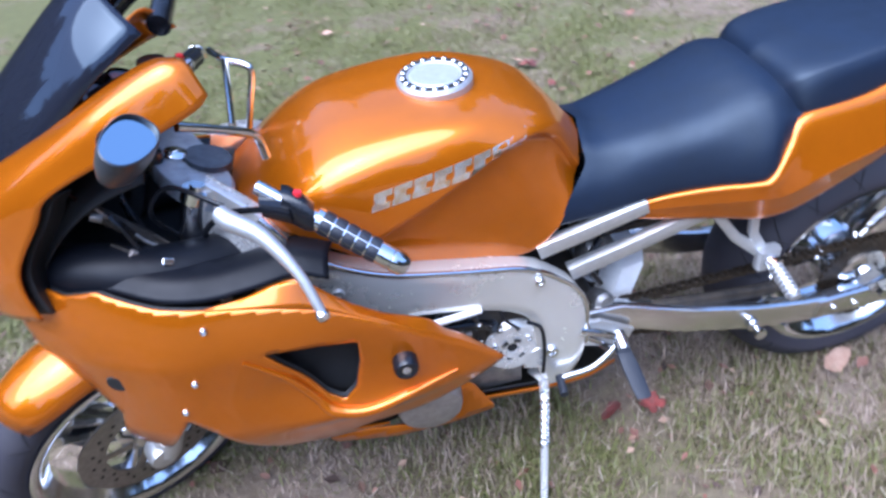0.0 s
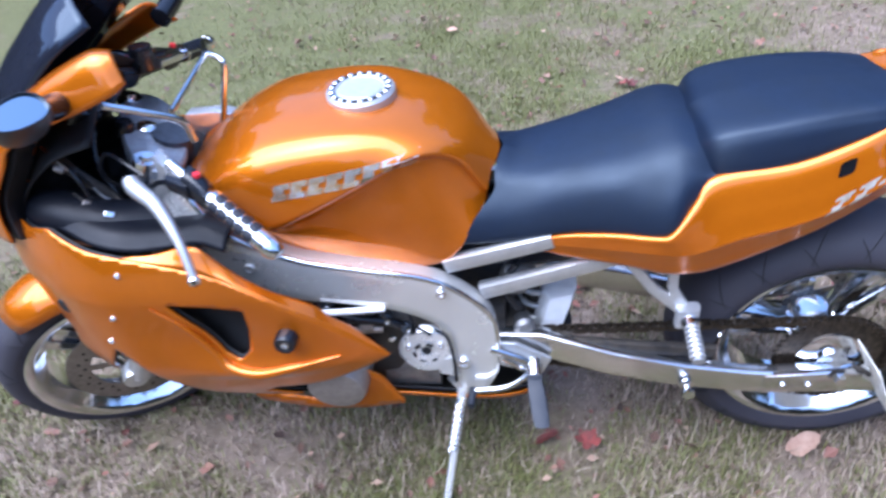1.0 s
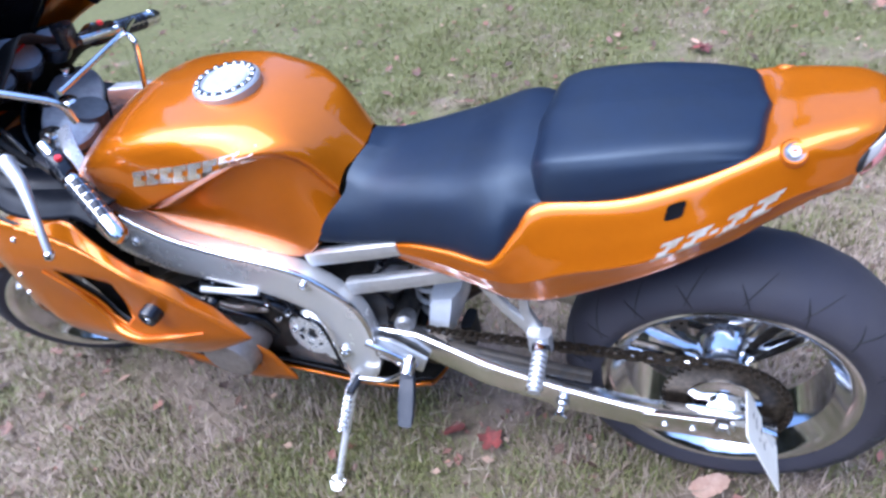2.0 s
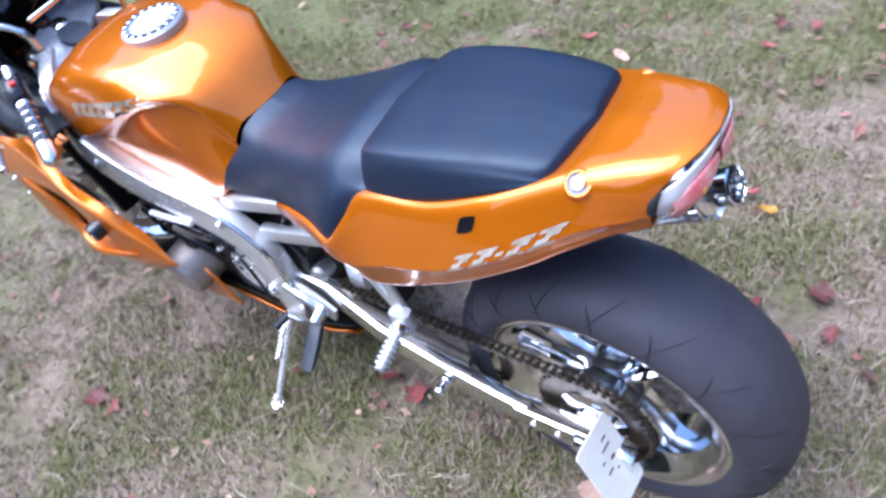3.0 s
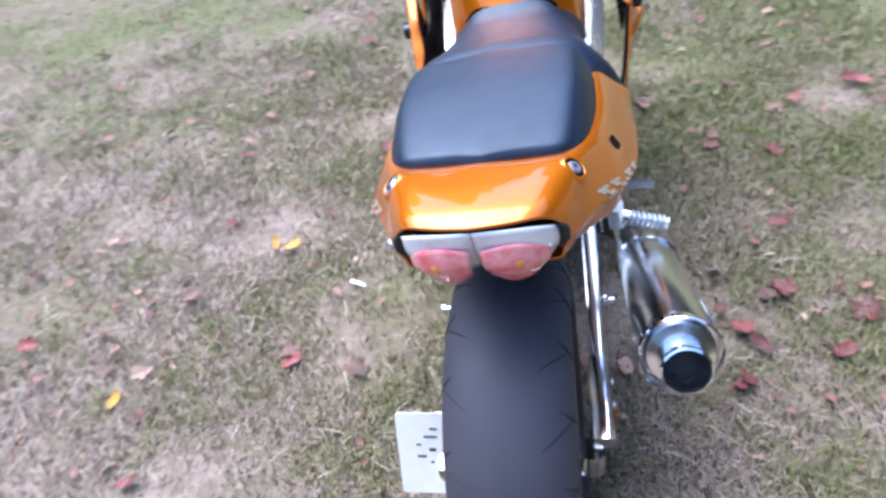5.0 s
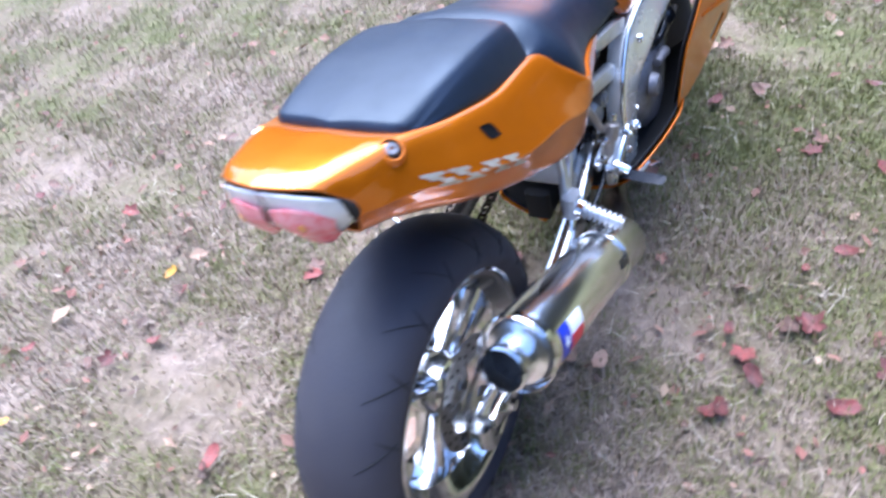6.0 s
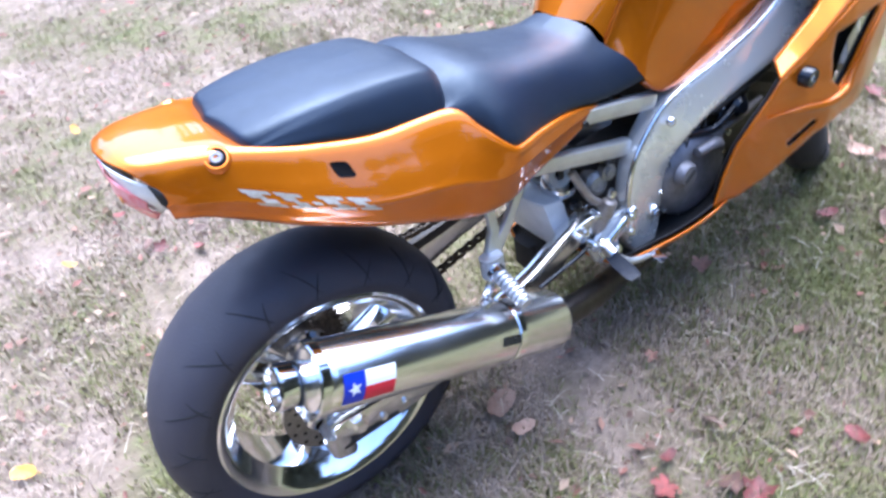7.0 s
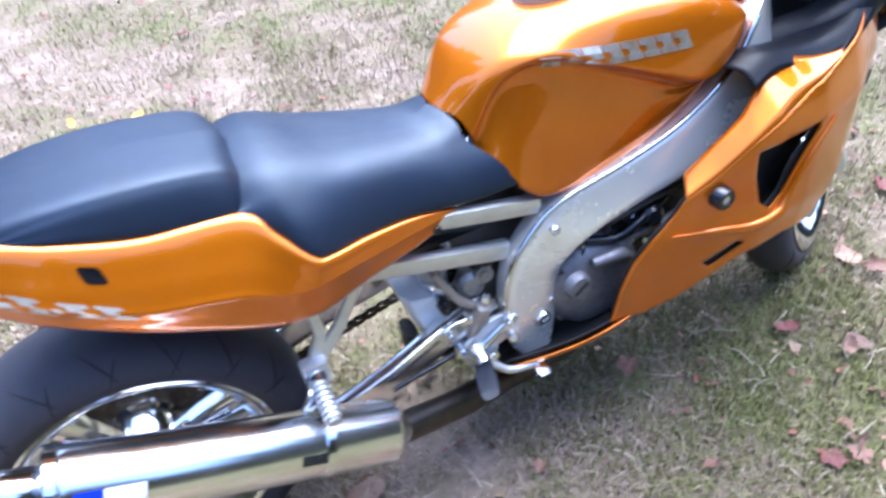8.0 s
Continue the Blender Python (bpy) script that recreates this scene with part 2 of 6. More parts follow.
class Shape:
    def __init__(self):
        self.v, self.f = [], []

    def grid(self, g, close_u=False, close_v=False):
        g = np.asarray(g, float)
        m, n = g.shape[:2]
        o = len(self.v)
        self.v += [tuple(p) for p in g.reshape(-1, 3)]
        for i in range(m if close_u else m - 1):
            for j in range(n if close_v else n - 1):
                a, b = i, (i + 1) % m
                c, d = j, (j + 1) % n
                self.f.append((o + a * n + c, o + a * n + d, o + b * n + d, o + b * n + c))
        return self

    def fan(self, ring):
        o = len(self.v)
        ring = [tuple(p) for p in ring]
        self.v += ring + [tuple(np.mean(ring, axis=0))]
        k = len(ring)
        self.f += [(o + i, o + (i + 1) % k, o + k) for i in range(k)]
        return self

    def tube(self, points, r, n=10, k=5, caps=True):
        p = spline(points, k) if len(points) > 2 and k > 1 else np.asarray(points, float)
        rad = np.interp(np.linspace(0, 1, len(p)), np.linspace(0, 1, len(r)), r) if isinstance(r, (list, tuple)) else np.full(len(p), r)
        tan = np.gradient(p, axis=0)
        tan /= np.linalg.norm(tan, axis=1)[:, None]
        up = np.array([0.0, 0, 1]) if abs(tan[0][2]) < 0.9 else np.array([1.0, 0, 0])
        rings = []
        for q, d, rr in zip(p, tan, rad):
            s = np.cross(d, up)
            s /= np.linalg.norm(s)
            up = np.cross(s, d)
            a = np.arange(n) * 2 * math.pi / n
            rings.append(q + rr * (np.cos(a)[:, None] * s + np.sin(a)[:, None] * up))
        self.grid(rings, close_v=True)
        if caps:
            self.fan(rings[0]), self.fan(rings[-1])
        return self

    def lathe(self, prof, c, axis, n=48, closed=False):
        """prof: rows of radius and distance along the axis."""
        ax = np.asarray(axis, float) / np.linalg.norm(axis)
        h = np.array([0.0, 0, 1]) if abs(ax[2]) < 0.9 else np.array([1.0, 0, 0])
        e1 = np.cross(ax, h)
        e1 /= np.linalg.norm(e1)
        e2 = np.cross(ax, e1)
        a = np.arange(n) * 2 * math.pi / n
        rings = [np.asarray(c) + ax * s + r * (np.cos(a)[:, None] * e1 + np.sin(a)[:, None] * e2) for r, s in prof]
        return self.grid(rings, close_u=closed, close_v=True)

    def box(self, c, size, turn=None):
        m = (turn or Matrix()).to_3x3()
        o = len(self.v)
        for i in range(8):
            d = Vector([(size[k] / 2) * (1 if i >> k & 1 else -1) for k in range(3)])
            self.v.append(tuple(Vector(c) + m @ d))
        self.f += [tuple(o + k for k in q) for q in ((0, 2, 3, 1), (4, 5, 7, 6), (0, 1, 5, 4), (2, 6, 7, 3), (0, 4, 6, 2), (1, 3, 7, 5))]
        return self

    def prism(self, outline, y0, y1):
        """A plate: an outline in x and z between two y."""
        o, k = len(self.v), len(outline)
        self.v += [(x, y0, z) for x, z in outline] + [(x, y1, z) for x, z in outline]
        self.f += [tuple(o + i for i in range(k)), tuple(o + k + i for i in reversed(range(k)))]
        self.f += [(o + i, o + k + i, o + k + (i + 1) % k, o + (i + 1) % k) for i in range(k)]
        return self

    def beam(self, rows, n=16, square=4.0):
        """Rows of centre, half-size across and half-size along y with the across direction in x and z: a rounded-square loft."""
        rings = []
        for c, across, half, hy in rows:
            a = np.arange(n) * 2 * math.pi / n + math.pi / n
            ca, sa = np.cos(a), np.sin(a)
            s = (np.abs(ca) ** square + np.abs(sa) ** square) ** (-1 / square)
            rings.append(np.asarray(c) + (ca * s * half)[:, None] * np.asarray(across) + (sa * s * hy)[:, None] * np.array([0, 1.0, 0]))
        self.grid(rings, close_v=True)
        return self.fan(rings[0]).fan(rings[-1])

    def sheet(self, outline, holes, depth, cell=0.014):
        """A panel in x and z inside the outline, outside the holes, at y = depth(x, z)."""
        out = np.asarray(outline, float)
        loops = [out] + [np.asarray(h, float) for h in holes]
        lo, hi = out.min(0) - cell, out.max(0) + cell
        nx, nz = (np.ceil((hi - lo) / cell)).astype(int) + 1
        xs, zs = lo[0] + np.arange(nx) * cell, lo[1] + np.arange(nz) * cell

        def inside(x, z, loop):
            a, b = loop, np.roll(loop, -1, axis=0)
            hit = ((a[:, 1] > z) != (b[:, 1] > z)) & (x < (b[:, 0] - a[:, 0]) * (z - a[:, 1]) / (b[:, 1] - a[:, 1] + 1e-12) + a[:, 0])
            return hit.sum() % 2 == 1
        cells = [(i, j) for i in range(nx - 1) for j in range(nz - 1)
                 if inside(xs[i] + cell / 2, zs[j] + cell / 2, out) and not any(inside(xs[i] + cell / 2, zs[j] + cell / 2, h) for h in loops[1:])]
        used, count = {}, {}
        for i, j in cells:
            for q in ((i, j), (i + 1, j), (i + 1, j + 1), (i, j + 1)):
                count[q] = count.get(q, 0) + 1
        segs = [(a, b) for lp in loops for a, b in zip(lp, np.roll(lp, -1, axis=0))]
        A, B = np.array([s[0] for s in segs]), np.array([s[1] for s in segs])
        for q, c in count.items():
            p = np.array([xs[q[0]], zs[q[1]]])
            if c < 4:
                d = B - A
                t = np.clip(((p - A) * d).sum(1) / ((d * d).sum(1) + 1e-12), 0, 1)
                near = A + d * t[:, None]
                p = near[np.argmin(((near - p) ** 2).sum(1))]
            used[q] = len(self.v)
            self.v.append((p[0], depth(p[0], p[1]), p[1]))
        for i, j in cells:
            self.f.append((used[i, j], used[i + 1, j], used[i + 1, j + 1], used[i, j + 1]))
        return self

    def side_y(self, x, z, side):
        """The outermost y of the surface at x and z, on one side."""
        v = np.array(self.v)
        best = None
        for q in self.f:
            for t in ((q[0], q[1], q[2]), (q[0], q[2], q[3])) if len(q) == 4 else (q[:3],):
                a, b, c = v[t[0]], v[t[1]], v[t[2]]
                d = (b[0] - a[0]) * (c[2] - a[2]) - (c[0] - a[0]) * (b[2] - a[2])
                if abs(d) < 1e-12:
                    continue
                u = ((x - a[0]) * (c[2] - a[2]) - (c[0] - a[0]) * (z - a[2])) / d
                w = ((b[0] - a[0]) * (z - a[2]) - (x - a[0]) * (b[2] - a[2])) / d
                if u >= 0 and w >= 0 and u + w <= 1:
                    y = (a[1] + u * (b[1] - a[1]) + w * (c[1] - a[1])) * side
                    best = y if best is None or y > best else best
        return best

    def mirrored(self):
        s = Shape()
        s.v = [(x, -y, z) for x, y, z in self.v]
        s.f = [tuple(reversed(q)) for q in self.f]
        return s

    def both(self):
        m, o = self.mirrored(), len(self.v)
        self.v += m.v
        self.f += [tuple(o + k for k in q) for q in m.f]
        return self


def part(name, shape, mat, parent, label="", bevel=0.0, solid=0.0, angle=38, fix=True):
    """One mesh of its own under a thing or a part."""
    me = bpy.data.meshes.new(name)
    me.from_pydata(shape.v, [], shape.f)
    if fix:
        bm = bmesh.new()
        bm.from_mesh(me)
        bmesh.ops.remove_doubles(bm, verts=bm.verts, dist=0.0002)
        bmesh.ops.recalc_face_normals(bm, faces=bm.faces)
        bm.to_mesh(me)
        bm.free()
    me.polygons.foreach_set("use_smooth", [True] * len(me.polygons))
    me.set_sharp_from_angle(angle=radians(angle))
    me.materials.append(mat)
    ob = new(name, me)
    if bevel:
        b = ob.modifiers.new("bevel", "BEVEL")
        b.width, b.segments, b.limit_method = bevel, 2, "ANGLE"
    if solid:
        s = ob.modifiers.new("thickness", "SOLIDIFY")
        s.thickness, s.offset = solid, 0.0
    if parent is not None:
        ob.parent = parent
    if label:
        tagged(ob, label)
    return ob


def bolt(c, axis, r=0.008, h=0.006):
    return Shape().lathe([(0.0, h * 0.55), (r * 0.45, h * 0.55), (r * 0.5, h), (r * 0.85, h), (r, h * 0.6), (r, -0.004), (0.0, -0.004)], c, axis, 12)


# ------------------------------------------------------------------ lawn
def lawn():
    rng = np.random.default_rng(3)
    near = np.arange(-5, 5.001, 0.07)
    far = np.array([6, 8, 12, 20, 40, 90, 200, 500])
    ax = np.concatenate([-far[::-1], near, far])
    gx, gy = np.meshgrid(ax, ax, indexing="ij")
    gz = np.zeros_like(gx)
    for i in range(gx.shape[0]):
        for j in range(gx.shape[1]):
            gz[i, j] = -0.022 + 0.010 * noise.noise((gx[i, j] * 1.7, gy[i, j] * 1.7, 0)) + 0.006 * noise.noise((gx[i, j] * 6, gy[i, j] * 6, 4))
    s = Shape().grid(np.stack([gx, gy, gz], axis=2))
    ob = part("ground", s, SOIL, None, fix=False, angle=180)
    tagged(ob, "dry autumn lawn soil with straw thatch and green patches", "ground", kind="structure")

    count = 520000
    x = np.where(rng.random(count) < 0.75, rng.normal(-0.1, 1.05, count), rng.uniform(-4.4, 3.0, count))
    y = np.where(np.abs(x + 0.1) > 3.2, 9.0, np.where(rng.random(count) < 0.7, rng.normal(0.3, 1.15, count), rng.uniform(-4.0, 5.0, count)))
    keep = y < 8
    x, y = x[keep], y[keep]
    clump = np.array([noise.noise((a * 3.1, b * 3.1, 9)) for a, b in zip(x, y)])
    keep = rng.random(len(x)) < np.clip(0.66 + 1.1 * clump, 0.10, 1)
    x, y, clump = x[keep], y[keep], clump[keep]
    k = len(x)
    z = np.full(k, -0.026)
    h = rng.gamma(5, 0.0044, k) * (1 + 0.5 * clump) + 0.010
    w = rng.uniform(0.0008, 0.0024, k)
    turn, lean = rng.uniform(0, 2 * math.pi, k), rng.uniform(0.2, 1.35, k)
    dx, dy = np.cos(turn), np.sin(turn)
    sx, sy = -dy * w, dx * w
    run, rise = h * np.sin(lean), h * np.cos(lean)
    v = np.zeros((k, 5, 3))
    v[:, 0] = np.stack([x - sx, y - sy, z], 1)
    v[:, 1] = np.stack([x + sx, y + sy, z], 1)
    mx, my, mz = x + dx * run * 0.4, y + dy * run * 0.4, z + rise * 0.65 + 0.006
    v[:, 2] = np.stack([mx - sx * 0.8, my - sy * 0.8, mz], 1)
    v[:, 3] = np.stack([mx + sx * 0.8, my + sy * 0.8, mz], 1)
    v[:, 4] = np.stack([x + dx * run, y + dy * run, z + rise + 0.004], 1)
    tri = (np.arange(k)[:, None, None] * 5 + np.array([[0, 1, 2], [1, 3, 2], [2, 3, 4]])[None]).reshape(-1)
    me = bpy.data.meshes.new("grass")
    me.vertices.add(k * 5)
    me.vertices.foreach_set("co", v.reshape(-1))
    me.loops.add(len(tri))
    me.loops.foreach_set("vertex_index", tri)
    me.polygons.add(len(tri) // 3)
    me.polygons.foreach_set("loop_start", np.arange(0, len(tri), 3))
    me.update(calc_edges=True)
    me.materials.append(GRASS)
    tagged(new("grass", me), "short dry autumn grass, straw coloured with green tufts", "grass", kind="stuff")


lawn()


def woods():
    """A belt of foliage round the lawn, well outside the view, that shades the low sky."""
    rng = np.random.default_rng(8)
    k = 70000
    a = rng.uniform(0, 2 * math.pi, k)
    r = 15 + 7 * rng.random(k)
    top = 8.5 + 2.5 * np.sin(a + 0.1) + 2.0 * np.sin(a * 5 + 1) + 1.6 * np.sin(a * 11 + 2) + 1.2 * np.sin(a * 23)
    h = top * rng.random(k) ** 0.8
    c = np.stack([r * np.cos(a), r * np.sin(a), h], 1)
    v = c[:, None, :] + rng.normal(0, 0.46, (k, 3, 3))
    me = bpy.data.meshes.new("woods")
    me.vertices.add(k * 3)
    me.vertices.foreach_set("co", v.reshape(-1))
    me.loops.add(k * 3)
    me.loops.foreach_set("vertex_index", np.arange(k * 3))
    me.polygons.add(k)
    me.polygons.foreach_set("loop_start", np.arange(0, k * 3, 3))
    me.update(calc_edges=True)
    me.materials.append(WOODS)
    tagged(new("woods", me), "dark autumn woods standing round the lawn", "woods", kind="stuff")


woods()


def litter():
    """Crumbs of dead leaf and thatch scattered through the lawn."""
    rng = np.random.default_rng(21)
    k = 15000
    x, y = rng.uniform(-3.6, 2.6, k), rng.uniform(-3.6, 4.4, k)
    keep = np.array([noise.noise((a * 1.4, b * 1.4, 30)) + 0.5 * noise.noise((a * 7, b * 7, 12)) for a, b in zip(x, y)]) > rng.uniform(-0.9, 0.5, k)
    x, y = x[keep], y[keep]
    k = len(x)
    size, turn = rng.gamma(2.2, 0.0036, k) + 0.002, rng.uniform(0, 2 * math.pi, k)
    e = np.stack([np.cos(turn), np.sin(turn), rng.uniform(-0.5, 0.5, k)], 1) * size[:, None]
    f = np.stack([-np.sin(turn), np.cos(turn), rng.uniform(-0.5, 0.5, k)], 1) * (size * rng.uniform(0.3, 0.9, k))[:, None]
    c = np.stack([x, y, rng.uniform(-0.012, 0.012, k)], 1)
    v = np.stack([c - e, c + f * 0.8 - e * 0.1, c + e, c - f], 1)
    v[:, 1, 2] += size * 0.3
    me = bpy.data.meshes.new("leaf_litter")
    me.from_pydata(v.reshape(-1, 3).tolist(), [], (np.arange(k)[:, None] * 4 + np.arange(4)).tolist())
    me.materials.append(LITTER)
    tagged(new("leaf_litter", me), "brown crumbs of dead leaves among the grass", "leaf litter", kind="stuff")


litter()


def straw():
    """Long dead blades lying over the lawn."""
    rng = np.random.default_rng(33)
    k = 6500
    x, y = rng.uniform(-2.4, 2.2, k), rng.uniform(-2.2, 2.8, k)
    ln, turn, bend = rng.uniform(0.025, 0.085, k), rng.uniform(0, 2 * math.pi, k), rng.normal(0, 0.7, k)
    wide = rng.uniform(0.0006, 0.0013, k)
    rise = rng.uniform(0.0, 0.022, k)
    p = np.stack([x, y, rng.uniform(0.002, 0.016, k)], 1)
    rows = []
    for step in range(4):
        d = turn + bend * step / 3
        side = np.stack([-np.sin(d), np.cos(d), np.zeros(k)], 1) * (wide * (1 - 0.28 * step))[:, None]
        rows += [p - side, p + side]
        p = p + np.stack([np.cos(d), np.sin(d), rise / ln * (1 - step * 0.9)], 1) * (ln / 3)[:, None]
    v = np.stack(rows, 1)
    quads = np.array([(2 * s, 2 * s + 1, 2 * s + 3, 2 * s + 2) for s in range(3)])
    me = bpy.data.meshes.new("dead_grass")
    me.from_pydata(v.reshape(-1, 3).tolist(), [], (np.arange(k)[:, None, None] * 8 + quads).reshape(-1, 4).tolist())
    me.materials.append(STRAW)
    tagged(new("dead_grass", me), "long pale dead grass blades lying on the lawn", "dead grass", kind="stuff")


straw()

# ------------------------------------------------------------------ motorcycle
bike = tagged(new("motorcycle"), "candy orange sports motorcycle with chrome wheels leaning on its side stand", "motorcycle")
bike.empty_display_size = 0.2
bike.matrix_world = pose(0, 0, 0, 3.32, 0, 0)

REAR = np.array([0.70, -0.010, 0.292])
FRONT = np.array([-0.945, 0.0, 0.272])
RAKE, STEER_ANGLE = radians(24), 0.545
STEM = Vector((math.sin(RAKE), 0, math.cos(RAKE)))
HEAD = Vector(FRONT) + Vector((math.cos(RAKE), 0, -math.sin(RAKE))) * 0.03
STEER = Matrix.Translation(HEAD) @ Matrix.Rotation(STEER_ANGLE, 4, STEM) @ Matrix.Translation(-HEAD)


def tyre_profile(r, w, rim):
    """Half-round cross-section, from bead to bead."""
    rows = []
    for a in np.linspace(-1, 1, 25):
        ang = a * math.pi * 0.5
        y = w * math.sin(ang)
        rows.append((rim + (r - rim) * max(0.0, math.cos(ang)) ** 0.72, y))
    rows = [(rim - 0.006, -w * 0.80)] + [(max(q, rim + 0.012) if abs(y) > w * 0.98 else q, y) for q, y in rows[1:-1]] + [(rim - 0.006, w * 0.80)]
    return rows


def tyre(name, c, r, w, rim, parent, cuts, label):
    s = Shape().lathe(tyre_profile(r, w, rim), c, (0, 1, 0), 160)
    ob = part(name, s, RUBBER, parent, label, angle=60)
    # tread cuts, thin dark slashes sunk at the shoulders
    g = Shape()
    for i in range(cuts):
        for side in (-1, 1):
            for lane, (v0, v1, skew, ahead) in enumerate(((0.34, 0.84, 0.10, 0.0), (0.55, 0.90, -0.04, 0.5))):
                a0 = 2 * math.pi * (i + 0.5 * (side > 0) + ahead) / cuts
                pts = []
                for q in np.linspace(0, 1, 6):
                    u = v0 + (v1 - v0) * q
                    ang = u * math.pi * 0.5
                    rr = rim + (r - rim) * math.cos(ang) ** 0.72 + 0.0005
                    aa = a0 + skew * q * 1.6
                    pts.append((c[0] + rr * math.cos(aa), c[1] + side * w * math.sin(ang), c[2] + rr * math.sin(aa)))
                g.tube(pts, [0.0006, 0.0016, 0.0008], n=5, k=2)
    if cuts:
        tagged(part("tread_groove", g, MATTBLACK, ob, "dark tread grooves cut into the tyre"), kind="stuff")
    return ob


def wheel(name, c, hw, r_tyre, w_tyre, spin, cuts, label):
    """A chrome three-spoke rim with its tyre."""
    R = 0.232
    s = Shape()
    half = [(R, 0.0), (R, -0.007), (R - 0.006, -0.010), (R - 0.016, -0.006), (R - 0.024, 0.004), (R - 0.032, 0.016), (R - 0.045, 0.03)]
    left = [(r, -hw + d) for r, d in half]
    right = [(r, hw - d) for r, d in reversed(half)]
    outer = [(R - 0.028, hw - 0.02), (R - 0.036, 0.0), (R - 0.028, -hw + 0.02)]
    s.lathe(left + right + outer, c, (0, 1, 0), 96, closed=True)
    ob = part(name, s, CHROME, bike, label, angle=35)
    hub = [(0.0, -0.062), (0.030, -0.062), (0.036, -0.056), (0.040, -0.05), (0.058, -0.042), (0.062, 0.0), (0.058, 0.042), (0.040, 0.05), (0.036, 0.056), (0.030, 0.062), (0.0, 0.062)]
    part("hub", Shape().lathe(hub, c, (0, 1, 0), 40), CHROME, ob, "chrome hub")
    for k in range(3):
        a = spin + k * 2 * math.pi / 3
        s = Shape()
        for side in (-1, 1):
            rows = []
            for u in np.linspace(0, 1, 7):
                rad = 0.045 + u * (R - 0.083)
                off = side * (0.20 - 0.07 * u)
                e = np.array([math.cos(a + off), 0, math.sin(a + off)])
                tang = np.array([-math.sin(a + off), 0, math.cos(a + off)])
                rows.append((np.asarray(c) + e * rad, tang, 0.011 + 0.006 * u, 0.030 - 0.006 * u + 0.010 * u * u))
            s.beam(rows, n=12, square=3.0)
        e = np.array([math.cos(a), 0, math.sin(a)])
        tang = np.array([-math.sin(a), 0, math.cos(a)])
        s.beam([(np.asarray(c) + e * q, tang, 0.036, 0.020) for q in (R - 0.075, R - 0.038)], n=12)
        part("spoke", s, CHROME, ob, "wide chrome spoke")
    tyre("tyre", c, r_tyre, w_tyre, R - 0.004, ob, cuts, "worn wide black road tyre")
    return ob


def disc(name, c, y, r0, r1, parent, holes=True):
    s = Shape()
    s.lathe([(r0, -0.0025), (r1, -0.0025), (r1, 0.0025), (r0, 0.0025)], (c[0], y, c[2]), (0, 1, 0), 64, closed=True)
    for k in range(5):
        a = k * 2 * math.pi / 5 + 0.3
        e = np.array([math.cos(a), 0, math.sin(a)])
        t = np.array([-math.sin(a), 0, math.cos(a)])
        s.beam([(np.array([c[0], y, c[2]]) + e * q, t, 0.010, 0.002) for q in (0.04, r0 + 0.006)], n=8)
    ob = part(name, s, DISC, parent, "drilled steel brake disc")
    if holes:
        g = Shape()
        for k in range(18):
            for q, sh in ((r0 + 0.012, 0), (r0 + 0.026, 0.17)):
                if q > r1 - 0.006:
                    continue
                a = k * 2 * math.pi / 18 + sh
                g.lathe([(0.0, -0.0032), (0.0042, -0.0032), (0.0042, 0.0032), (0.0, 0.0032)], (c[0] + q * math.cos(a), y, c[2] + q * math.sin(a)), (0, 1, 0), 8)
        tagged(part("vent_hole", g, MATTBLACK, ob, "dark drilled vent holes"), kind="stuff")
    return ob


rear_wheel = wheel("rear_wheel", REAR, 0.076, 0.314, 0.098, 0.9, 18, "chromed three-spoke rear wheel")
disc("brake_disc", REAR, 0.072, 0.075, 0.110, rear_wheel)
sp = Shape()
ring = []
for k in range(44 * 4):
    a = 2 * math.pi * k / (44 * 4)
    ring.append((0.108 + (0.004 if k % 4 < 2 else -0.004), a))
sp.grid([[(REAR[0] + q * math.cos(a), y, REAR[2] + q * math.sin(a)) for q, a in ring] for y in (-0.113, -0.106)], close_v=True)
sp.grid([[(REAR[0] + f * q * math.cos(a), y, REAR[2] + f * q * math.sin(a)) for q, a in ring] for f, y in ((1, -0.113), (0.55, -0.113), (0.55, -0.106), (1, -0.106))], close_v=True)
part("sprocket", sp, CHAINMETAL, rear_wheel, "greasy toothed rear sprocket")
sh = Shape().lathe([(0.066, -0.05), (0.066, -0.106), (0.05, -0.112), (0.03, -0.112), (0.03, -0.12), (0.0, -0.12)], REAR, (0, 1, 0), 40)
part("sprocket_carrier", sh, CHROME, rear_wheel)

front_wheel = wheel("front_wheel", FRONT, 0.055, 0.294, 0.060, 0.2, 12, "chromed three-spoke front wheel turned to the left")
front_wheel.matrix_local = STEER
for y in (-0.062, 0.062):
    disc("brake_disc", FRONT, y, 0.095, 0.148, front_wheel)


# fork, fender and brakes, in the straight-ahead position and then turned
def steered(ob):
    ob.matrix_local = STEER
    return ob


